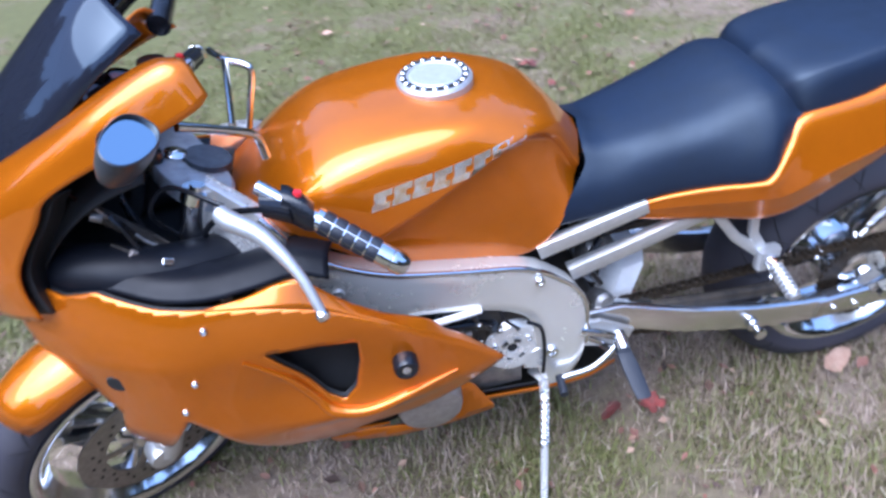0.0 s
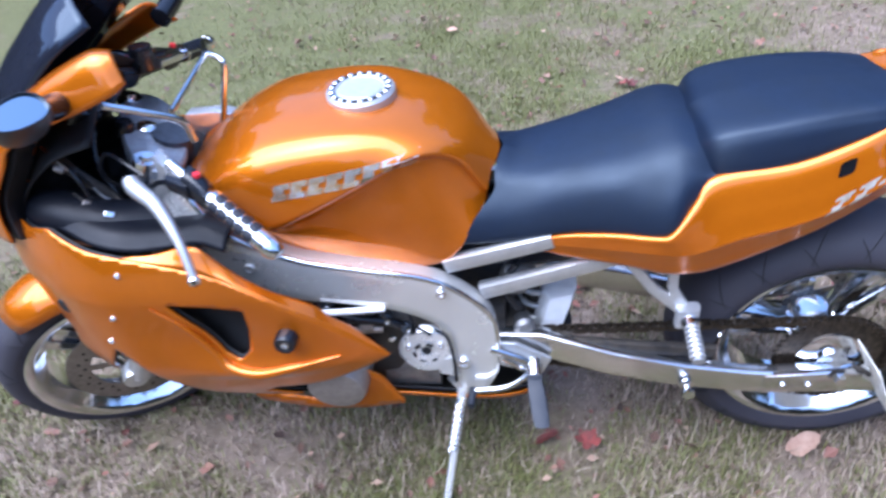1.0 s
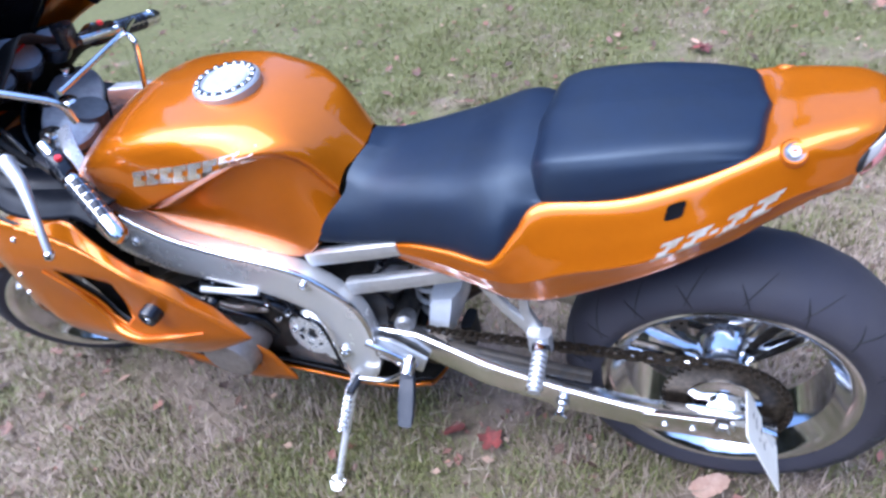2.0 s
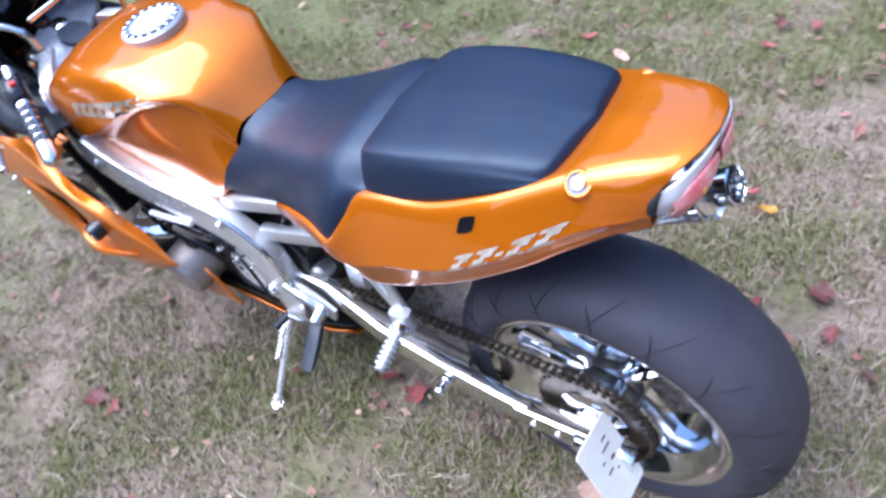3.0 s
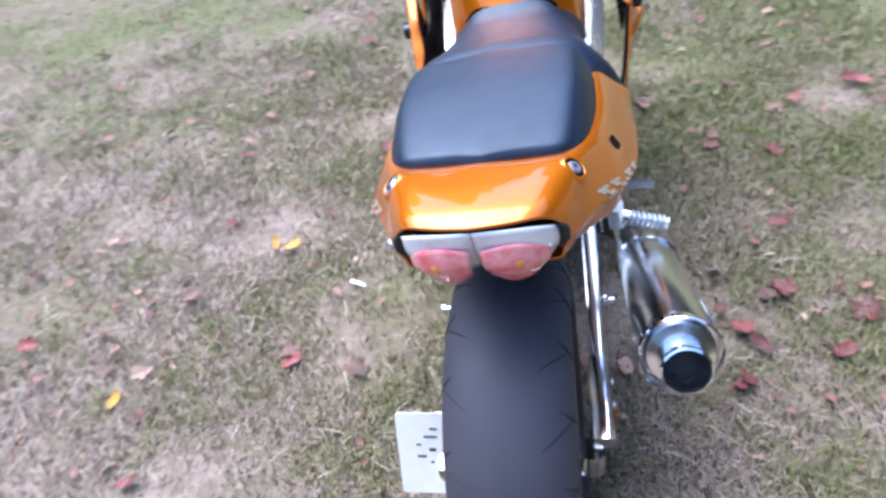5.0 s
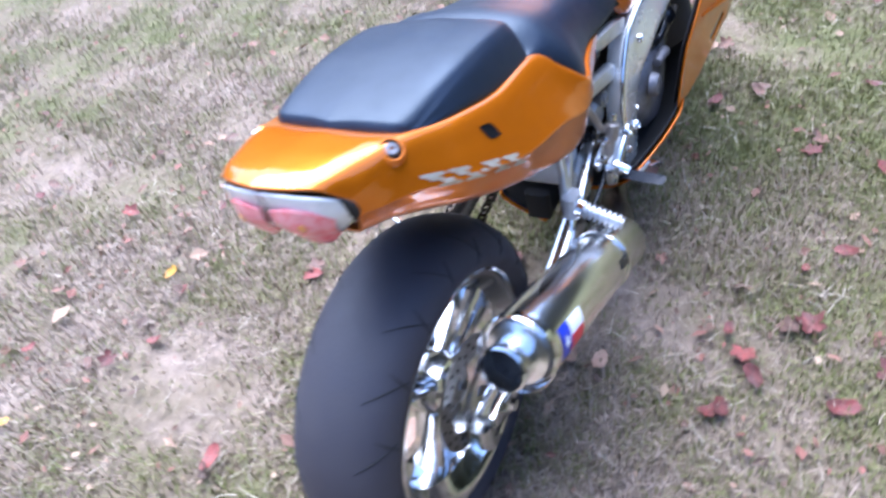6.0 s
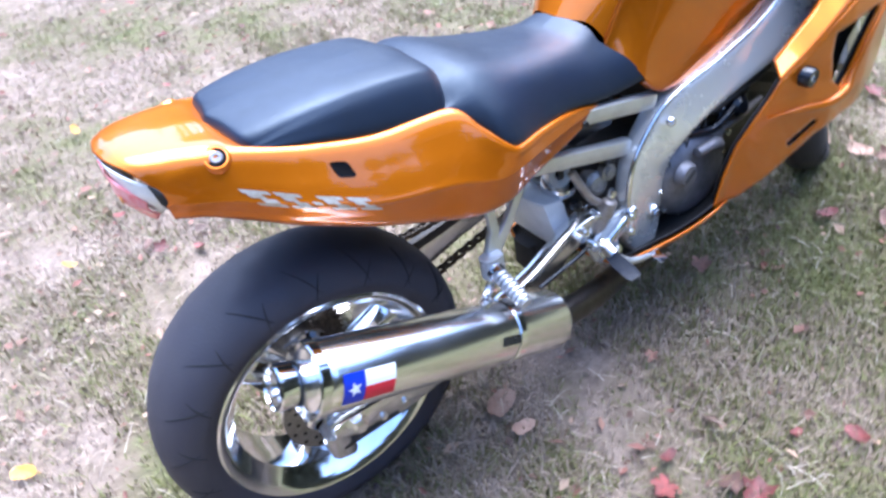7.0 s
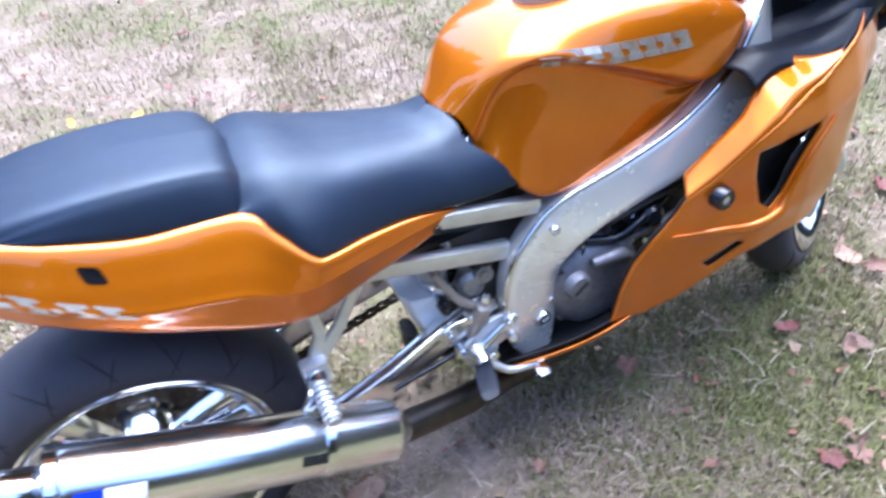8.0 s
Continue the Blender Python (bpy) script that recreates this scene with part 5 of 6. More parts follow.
part("brake_pedal_pad", Shape().beam([((-0.02, 0.19, 0.280), (1, 0, 0), 0.012, 0.004), ((-0.02, 0.235, 0.275), (1, 0, 0), 0.012, 0.004)], n=10), CHROME, bike)
stand = part("side_stand", Shape().tube([(-0.070, -0.150, 0.262), (-0.085, -0.200, 0.185), (-0.115, -0.285, 0.050), (-0.122, -0.305, 0.012)], [0.012, 0.0095, 0.0085, 0.0085], 14), BRIGHT, bike, "bright metal side stand leg down on the grass")
part("stand_foot", Shape().lathe([(0.0, 0.006), (0.020, 0.006), (0.022, 0.0), (0.020, -0.006), (0.0, -0.006)], (-0.124, -0.312, 0.004), (0, -0.25, 1), 18), CHROME, stand)
spg = [(-0.078 - 0.022 * k / 60 + 0.009 * math.cos(k * 0.9), -0.172 - 0.062 * k / 60 - 0.012 + 0.009 * math.sin(k * 0.9), 0.238 - 0.098 * k / 60) for k in range(61)]
part("stand_spring", Shape().tube(spg, 0.0028, 6, 1), STEEL, stand, "side stand return spring")
part("stand_bracket", Shape().beam([((-0.06, -0.150, 0.275), (1, 0, 0), 0.045, 0.012), ((-0.06, -0.150, 0.250), (1, 0, 0), 0.028, 0.014)], n=12), ALLOY, bike, "stand bracket plate")

pc = np.array([0.765, -0.184, 0.295])
pu, pv = np.array([0.01, -0.99, 0.06]), np.array([0.41, 0.07, -0.91])
pu /= np.linalg.norm(pu)
pv -= pu * (pu @ pv)
pv /= np.linalg.norm(pv)
pw = np.cross(pu, pv)
out = []
for cu, cv in ((-1, -1), (1, -1), (1, 1), (-1, 1)):
    for k in range(5):
        a = math.atan2(cv, cu) + (k - 2) * math.pi / 8
        out.append(pc + pu * (cu * (0.050 - 0.008) + 0.008 * math.cos(a)) + pv * (cv * (0.083 - 0.008) + 0.008 * math.sin(a)))
pl = Shape()
pl.grid([[tuple(p + pw * d) for p in out] for d in (-0.001, 0.001)], close_v=True)
pl.fan([p - pw * 0.001 for p in out]).fan([p + pw * 0.001 for p in out])
plate = part("licence_plate", pl, PLATE, bike, "small worn cream licence plate hung beside the wheel")
for su, sv, lu, lv in ((-0.016, -0.052, 0.007, 0.002), (-0.010, -0.036, 0.012, 0.002), (0.012, -0.020, 0.004, 0.0018), (-0.012, -0.010, 0.006, 0.003), (0.008, 0.004, 0.008, 0.0022), (-0.010, 0.016, 0.003, 0.002)):
    for sgn in (-1, 1):
        br = Shape()
        c = pc + pv * sv + pw * 0.0022 * sgn + pu * su
        br.v += [tuple(c + pu * a * lu + pv * b * lv) for a, b in ((-1, -1), (1, -1), (1, 1), (-1, 1))]
        br.f.append((0, 1, 2, 3))
        part("plate_mark", br, INK, plate, "plain dark bar", fix=False)
part("plate_bracket", Shape().tube([(0.735, -0.125, 0.285), (0.742, -0.150, 0.300), tuple(pc + pw * -0.004 - pu * 0.02)], 0.005, 8), GREASE, plate)


# ------------------------------------------------------------------ fairings
def side_depth(x, z):
    """Half-width of the side fairing at a place on its side view."""
    y = 0.300
    y -= 0.145 * max(0.0, (-0.66 - x) / 0.28) ** 1.7
    y -= 0.095 * max(0.0, (0.50 - z) / 0.21) ** 1.5
    y -= 0.030 * max(0.0, (x + 0.36) / 0.18) ** 1.5
    y -= 0.030 * max(0.0, (z - 0.66) / 0.10) ** 1.5
    y -= 0.010 * math.exp(-(((x + 0.50) / 0.10) ** 2 + ((z - 0.565) / 0.05) ** 2))
    y += 0.012 * math.exp(-(((x + 0.42) / 0.13) ** 2 + ((z - 0.485 - (x + 0.42) * 0.1) / 0.022) ** 2))
    return y


TOP = [(-0.925, 0.765), (-0.870, 0.784), (-0.825, 0.776), (-0.771, 0.788), (-0.690, 0.764), (-0.623, 0.752), (-0.567, 0.748), (-0.533, 0.754), (-0.495, 0.764), (-0.476, 0.761), (-0.456, 0.733), (-0.421, 0.700), (-0.376, 0.669), (-0.319, 0.638), (-0.295, 0.620), (-0.284, 0.592), (-0.259, 0.570), (-0.181, 0.492)]
FRONTLOW = [(-0.320, 0.425), (-0.430, 0.392), (-0.470, 0.365), (-0.430, 0.335), (-0.400, 0.318), (-0.480, 0.312), (-0.540, 0.325), (-0.595, 0.352), (-0.640, 0.425), (-0.682, 0.505), (-0.716, 0.540), (-0.768, 0.460), (-0.815, 0.385), (-0.845, 0.358), (-0.866, 0.388), (-0.856, 0.460), (-0.829, 0.540), (-0.860, 0.605), (-0.915, 0.670), (-0.940, 0.740)]
DUCT = [(-0.562, 0.660), (-0.480, 0.653), (-0.420, 0.643), (-0.424, 0.596), (-0.441, 0.533), (-0.465, 0.512), (-0.490, 0.532), (-0.522, 0.595)]
RIGHTLOW = [(-0.180, 0.417), (-0.165, 0.337), (-0.240, 0.327), (-0.312, 0.345), (-0.375, 0.378), (-0.440, 0.412), (-0.530, 0.425), (-0.610, 0.420), (-0.690, 0.470), (-0.735, 0.500), (-0.770, 0.430), (-0.800, 0.372), (-0.835, 0.376), (-0.862, 0.445), (-0.826, 0.545), (-0.860, 0.605), (-0.915, 0.670), (-0.940, 0.740)]
SLOT = [(-0.345, 0.418), (-0.415, 0.452), (-0.434, 0.441), (-0.368, 0.404)]
FOLD = [(-0.623, 0.750), (-0.580, 0.742), (-0.534, 0.733), (-0.474, 0.719), (-0.427, 0.700), (-0.372, 0.670), (-0.299, 0.612), (-0.244, 0.561), (-0.181, 0.490)]

RIGHTFOLD = [(-0.623, 0.748), (-0.572, 0.735), (-0.521, 0.720), (-0.470, 0.697), (-0.418, 0.669), (-0.354, 0.620), (-0.292, 0.586)]
RIGHTTOP = [(-0.630, 0.750), (-0.565, 0.754), (-0.500, 0.763), (-0.472, 0.742), (-0.420, 0.690), (-0.375, 0.656), (-0.318, 0.612)]


def right_depth(x, z):
    """The right panel is flatter, and closes in towards its nose and its rear edge."""
    y = 0.300
    y -= 0.145 * max(0.0, (-0.66 - x) / 0.28) ** 1.7 + 0.050 * min(1.0, max(0.0, (-0.56 - x) / 0.20)) ** 1.2
    y -= 0.030 * max(0.0, (z - 0.66) / 0.10) ** 1.5
    y -= 0.036 * min(1.3, max(0.0, (x + 0.46) / 0.20)) + 0.012 * min(1.0, max(0.0, (0.50 - z) / 0.18))
    return y + 0.006 * math.exp(-(((x + 0.42) / 0.13) ** 2 + ((z - 0.500 - (x + 0.42) * 0.1) / 0.022) ** 2))


def even_line(line, n):
    """Points at even steps along a line, its corners eased."""
    p = np.array(line)
    run = np.concatenate([[0], np.cumsum(np.linalg.norm(np.diff(p, axis=0), axis=1))])
    at = np.linspace(0, run[-1], n)
    q = np.stack([np.interp(at, run, p[:, k]) for k in (0, 1)], axis=1)
    for _ in range(5):
        q[1:-1] = (q[:-2] + 2 * q[1:-1] + q[2:]) / 4
    return q


def fairing(side, outer, fold, low, holes, slope, inset):
    """A side panel with its rear upper edge folded inwards."""
    base = side_depth if side < 0 else right_depth
    inner, rim = even_line(fold, 70), even_line(outer, 70)
    panel = Shape().sheet(TOP[:5] + [tuple(p) for p in inner] + low, holes, lambda x, z: side * base(x, z), 0.007)
    rows = []
    for u in np.linspace(0, 1, 6):
        row = []
        for k, (p, q) in enumerate(zip(inner, rim)):
            x, z = p + (q - p) * u
            far = base(*q) - slope * math.hypot(*(q - p)) if slope else base(*p) - inset * min(1.0, k / 12, (69 - k) / 12)
            row.append((x, side * (base(*p) * (1 - u) + far * u + 0.0005), z))
        rows.append(row)
    return panel.grid(rows)


left_fairing = part("side_fairing", fairing(-1, TOP[5:], FOLD, FRONTLOW, [DUCT], 0.0, 0.024), ORANGE, bike, "glossy orange left side fairing with a triangular vent", solid=0.004, angle=60)
right_fairing = part("side_fairing", fairing(1, RIGHTTOP, RIGHTFOLD, [(-0.275, 0.560), (-0.232, 0.515), (-0.203, 0.475)] + RIGHTLOW, [DUCT, SLOT], 1.15, 0.0), ORANGE, bike, "glossy orange right side fairing with a triangular vent", solid=0.004, angle=60)
for side, par in ((-1, left_fairing), (1, right_fairing)):
    edge = FOLD[:-1] + FRONTLOW if side < 0 else RIGHTFOLD + [(-0.275, 0.560), (-0.232, 0.515), (-0.203, 0.475)] + RIGHTLOW
    mid = np.mean(edge, axis=0)
    lining = Shape().sheet([tuple(mid + (np.array(p) - mid) * 0.985) for p in TOP[:5] + edge], [DUCT] + ([SLOT] if side > 0 else []), lambda x, z: side * ((side_depth if side < 0 else right_depth)(x, z) - 0.012), 0.014)
    part("fairing_lining", lining, MATTBLACK, par, "matt black inside of the fairing", solid=0.002)
    # black sheet added so that the vent opening reads as deep shade
    bk = Shape().sheet([(-0.62, 0.66), (-0.40, 0.64), (-0.40, 0.47), (-0.52, 0.47)], [], lambda x, z: side * (side_depth(x, z) - 0.045), 0.03)
    part("vent_shadow_panel", bk, MATTBLACK, par, "black sheet that gives the shade inside the vent", solid=0.004)
    lip = [(x, side * ((side_depth if side < 0 else right_depth)(x, z) + 0.004), z) for x, z in ((-0.594, 0.655), (-0.545, 0.598), (-0.508, 0.530), (-0.485, 0.498), (-0.430, 0.488), (-0.360, 0.502), (-0.270, 0.516))]
    part("vent_lip", Shape().tube(lip, [0.003, 0.006, 0.008, 0.012, 0.011, 0.008, 0.002], 10), ORANGE, par, "raised orange lip under the vent")
    slp = np.array([-0.355, side * (0.296 if side < 0 else 0.272), 0.576])
    sl = part("frame_slider", Shape().lathe([(0.0, 0.024), (0.008, 0.024), (0.010, 0.030), (0.018, 0.030), (0.021, 0.024), (0.021, -0.03)], slp, (0, side, 0), 28), PLASTIC, par, "black frame slider puck")
    part("slider_bolt", bolt(slp + np.array([0, side * 0.024, 0]), (0, side, 0), 0.009, 0.004), CHROME, sl)
    for x, z in ((-0.632, 0.722), (-0.674, 0.632), (-0.712, 0.565), (-0.855, 0.755)) if side < 0 else ():
        part("fairing_screw", bolt((x, side * ((side_depth if side < 0 else right_depth)(x, z) + 0.002), z), (0, side, 0), 0.006, 0.004), CHROME, par)
    nose_slot = Shape().lathe([(0.0, 0.0035), (0.016, 0.0035), (0.018, 0.0)], (-0.800, side * (side_depth if side < 0 else right_depth)(-0.80, 0.625), 0.625), (-0.35, side, 0), 20)
    part("vent_plug", nose_slot, MATTBLACK, par)
    belly = Shape()
    rws = []
    pan = ((-0.56, 0.325, 0.215), (-0.45, 0.300, 0.20), (-0.32, 0.270, 0.185), (-0.18, 0.246, 0.175), (-0.06, 0.222, 0.165), (0.03, 0.214, 0.155), (0.10, 0.216, 0.135))
    if side > 0:
        pan = ((-0.46, 0.345, 0.205), (-0.30, 0.322, 0.228), (-0.175, 0.322, 0.250), (-0.10, 0.300, 0.236), (-0.03, 0.284, 0.214), (0.03, 0.272, 0.192))
    for x, z, w in pan:
        rws.append([(x, side * w, z + 0.012), (x, side * (w - 0.012), z - 0.010), (x, side * (w - 0.07), z - 0.045), (x, side * 0.02, z - 0.065)])
    belly.grid(smooth_grid(rws, 4, 4))
    liner = [[(x, y - side * 0.010, z + 0.008) for x, y, z in r] for r in rws]
    part("belly_lining", Shape().grid(smooth_grid(liner, 4, 4)), MATTBLACK, bike, "matt black inside of the belly pan", solid=0.003)
    part("belly_pan", belly, ORANGE, bike, "orange belly pan under the engine", solid=0.004)
    if side < 0:
        part("lower_side_panel", Shape().sheet([(-0.285, 0.385), (-0.232, 0.352), (-0.190, 0.262), (-0.290, 0.245), (-0.400, 0.245), (-0.520, 0.275), (-0.545, 0.310), (-0.430, 0.285), (-0.350, 0.268), (-0.275, 0.300)], [], lambda x, z: -0.205), ORANGE, bike, "orange lower panel wrapped round the alternator cover", solid=0.004)
        # black sheet in the notch paints the shade of the open gap
        part("lower_gap_shade", Shape().sheet([(-0.505, 0.335), (-0.470, 0.372), (-0.385, 0.400), (-0.360, 0.330), (-0.400, 0.312), (-0.470, 0.312)], [], lambda x, z: -0.213), HOLEBLACK, bike, "black sheet standing for the shade in the gap beside the alternator cover", solid=0.003)
    # black inner panel between fairing top and frame
    inn = []
    for x, z, w in ((-0.86, 0.765, 0.190), (-0.77, 0.776, 0.240), (-0.69, 0.758, 0.262), (-0.62, 0.748, 0.270), (-0.55, 0.752, 0.270), (-0.49, 0.758, 0.262), (-0.44, 0.742, 0.258)):
        w = min(w, side_depth(x, z) - 0.028)
        inn.append([(x, side * w, z - 0.006), (x + 0.006, side * (w - 0.035), z + 0.016), (x + 0.02, side * (w - 0.085), z + 0.004), (x + 0.03, side * (w - 0.12), z - 0.06)])
    part("inner_fairing", Shape().grid(smooth_grid(inn, 5, 5)), INNERBLACK, bike, "glossy black inner fairing panel", solid=0.003)


# nose cowl: half sections from the centre of the nose round to the cockpit opening
def cowl_half(side):
    ctrl = [
        [(-0.972, 0.140, 0.735), (-0.915, 0.188, 0.742), (-0.862, 0.220, 0.752)],
        [(-0.960, 0.135, 0.795), (-0.908, 0.184, 0.795), (-0.868, 0.208, 0.797)],
        [(-0.952, 0.122, 0.848), (-0.902, 0.174, 0.842), (-0.854, 0.203, 0.840)],
        [(-0.930, 0.116, 0.905), (-0.870, 0.178, 0.904), (-0.800, 0.206, 0.903)],
        [(-0.872, 0.128, 0.950), (-0.815, 0.180, 0.954), (-0.770, 0.207, 0.940)],
        [(-0.755, 0.138, 1.002), (-0.715, 0.187, 1.010), (-0.685, 0.211, 0.976)],
        [(-0.690, 0.138, 1.034), (-0.655, 0.186, 1.040), (-0.622, 0.209, 0.994)],
        [(-0.602, 0.136, 1.068), (-0.578, 0.178, 1.070), (-0.550, 0.199, 1.018)],
        [(-0.562, 0.138, 1.068), (-0.545, 0.165, 1.068), (-0.530, 0.184, 1.030)],
    ]
    ctrl = [[(x, side * y, z) for x, y, z in r] for r in (ctrl if side < 0 else ctrl[:-2])]
    return smooth_grid(ctrl, 5, 6)


for side in (-1, 1):
    inner = np.array(cowl_half(side))
    inner = inner[:21]
    inner[:, :, 1] -= side * 0.010
    inner[:, :, 0] += 0.012
    inner = np.concatenate([inner, inner[:, -1:] * np.array([1, 0.84, 1]) + np.array([0.005, 0, -0.015])], axis=1)
    part("cowl_lining", Shape().grid(inner), MATTBLACK, bike, "matt black lining inside the cowl", solid=0.003)
    cw = part("nose_cowl", Shape().grid(cowl_half(side)), ORANGE, bike, "orange upper cowl arm beside the screen", solid=0.004, angle=60)
    part("cowl_screw", bolt((-0.872, side * 0.160, 0.905), (-0.5, side, 0.3), 0.006, 0.004), CHROME, cw)
nose = []
for z, x, w in ((0.665, -0.950, 0.075), (0.720, -0.985, 0.085), (0.790, -0.995, 0.10), (0.86, -0.992, 0.10), (0.895, -0.978, 0.10), (0.918, -0.945, 0.105)):
    nose.append([(x + 0.085 * (y / 0.14) ** 2, y, z) for y in np.linspace(-0.145, 0.145, 9)])
part("nose_panel", Shape().grid(smooth_grid(nose, 3, 2)), ORANGE, bike, "orange nose panel around the headlamp", solid=0.004, angle=60)
part("chin_panel", Shape().grid(smooth_grid([[(-0.93 + 0.02 * k, y * (1 - 0.12 * k), 0.79 - 0.085 * k - 0.015 * (1 - abs(y) / 0.16)) for y in np.linspace(-0.16, 0.16, 7)] for k in range(3)], 4, 3)), ORANGE, bike, "orange chin under the headlamp", solid=0.004)
for side in (-1, 1):
    hl = [[(-1.040 + 0.055 * u * u + 0.012 * v + 0.045 * (abs(v - 0.2) / 0.8) ** 4 + 0.030 * u ** 8, side * (0.004 + 0.116 * u), 0.775 + 0.085 * v + 0.016 * u) for u in np.linspace(0, 1, 9)] for v in np.linspace(-0.6, 1, 9)]
    part("headlamp_lens", Shape().grid(smooth_grid(hl, 2, 2)), HEADLENS, bike, "clear headlamp lens", solid=0.004)
screen = []
for x, z, w in ((-0.958, 0.912, 0.108), (-0.872, 1.010, 0.128), (-0.794, 1.074, 0.138), (-0.722, 1.127, 0.136), (-0.660, 1.160, 0.110)):
    screen.append([(x + 0.07 * (y / w) ** 2 * 0.9, y * 1.02, z - 0.062 * (y / w) ** 2) for y in np.linspace(-w, w, 9)])
part("windscreen", Shape().grid(smooth_grid(screen, 5, 2)), SMOKE, bike, "dark smoked windscreen with a tall bubble", solid=0.003, angle=80)
cock = []
for x, z in ((-0.90, 0.83), (-0.82, 0.93), (-0.74, 0.985), (-0.66, 1.01)):
    cock.append([(x, y, z - 0.10 * abs(y) / 0.17) for y in np.linspace(-0.165, 0.165, 7)])
part("cockpit_liner", Shape().grid(smooth_grid(cock, 4, 3)), MATTBLACK, bike, "matt black cockpit liner", solid=0.004)
floor_rows = [[(x, y, z - 0.03 * (abs(y) / 0.17) ** 2) for y in np.linspace(-0.17, 0.17, 7)] for x, z in ((-0.945, 0.80), (-0.90, 0.735), (-0.80, 0.715), (-0.70, 0.705), (-0.60, 0.70), (-0.52, 0.69))]
part("cockpit_floor", Shape().grid(smooth_grid(floor_rows, 3, 2)), MATTBLACK, bike, "matt black inner panel under the cockpit", solid=0.004)
part("radiator", Shape().beam([((-0.64 - 0.04 * k, 0, 0.40 + 0.22 * k), (0.98, 0, 0.18), 0.022, 0.17) for k in (0, 1)], n=16, square=8), MATTBLACK, bike, "black radiator behind the front wheel")
airbox = Shape().beam([((x, 0, z), (0, 0, 1), h, w) for x, z, h, w in ((-0.58, 0.70, 0.06, 0.10), (-0.45, 0.68, 0.07, 0.14), (-0.25, 0.64, 0.05, 0.14), (-0.08, 0.62, 0.04, 0.12))], n=20)
part("airbox", airbox, MATTBLACK, bike, "black airbox under the tank")
for side in (-1, 1):
    part("air_duct", Shape().tube([(-0.93, side * 0.08, 0.76), (-0.80, side * 0.15, 0.77), (-0.68, side * 0.16, 0.74), (-0.56, side * 0.11, 0.71)], [0.035, 0.045, 0.05, 0.05], 20), INNERBLACK, bike, "black ram-air duct")

# ------------------------------------------------------------------ cockpit and handlebars
yoke_c = HEAD + STEM * 0.640
yoke = Shape()
ycen = np.array(yoke_c)
ax_f = np.array([-math.cos(RAKE), 0, math.sin(RAKE)])
stem = np.array(STEM)
outl = []
for a in np.linspace(0, 2 * math.pi, 32, endpoint=False):
    r_f = 0.045 + 0.012 * abs(math.cos(a))
    outl.append(ax_f * (r_f * math.cos(a) - 0.01) + np.array([0, 0.135 * math.copysign(abs(math.sin(a)) ** 0.6, math.sin(a)), 0]))
yoke.grid([[tuple(ycen + p * s + stem * h) for p in outl] for s, h in ((0.9, -0.014), (1.0, -0.010), (1.0, 0.008), (0.94, 0.013), (0.0, 0.013))], close_v=True)
triple = steered(part("top_yoke", yoke, YOKEALLOY, bike, "scuffed grey alloy top fork yoke"))
for side in (-1, 1):
    fc = ycen + np.array([0, side * 0.105, 0]) + ax_f * 0.018
    part("fork_cap", Shape().lathe([(0.0, 0.028), (0.010, 0.028), (0.012, 0.020), (0.022, 0.020), (0.024, 0.0)], fc, stem, 24), CHROME, triple, "chrome fork cap")
part("stem_nut", Shape().lathe([(0.0, 0.024), (0.012, 0.024), (0.020, 0.020), (0.022, 0.0)], ycen, stem, 24), CHROME, triple, "chrome stem nut")
part("ignition_lock", Shape().lathe([(0.0, 0.030), (0.014, 0.030), (0.018, 0.024), (0.018, 0.0)], ycen - ax_f * 0.0 + ax_f * 0.040, stem, 20), PLASTIC, triple, "ignition lock")


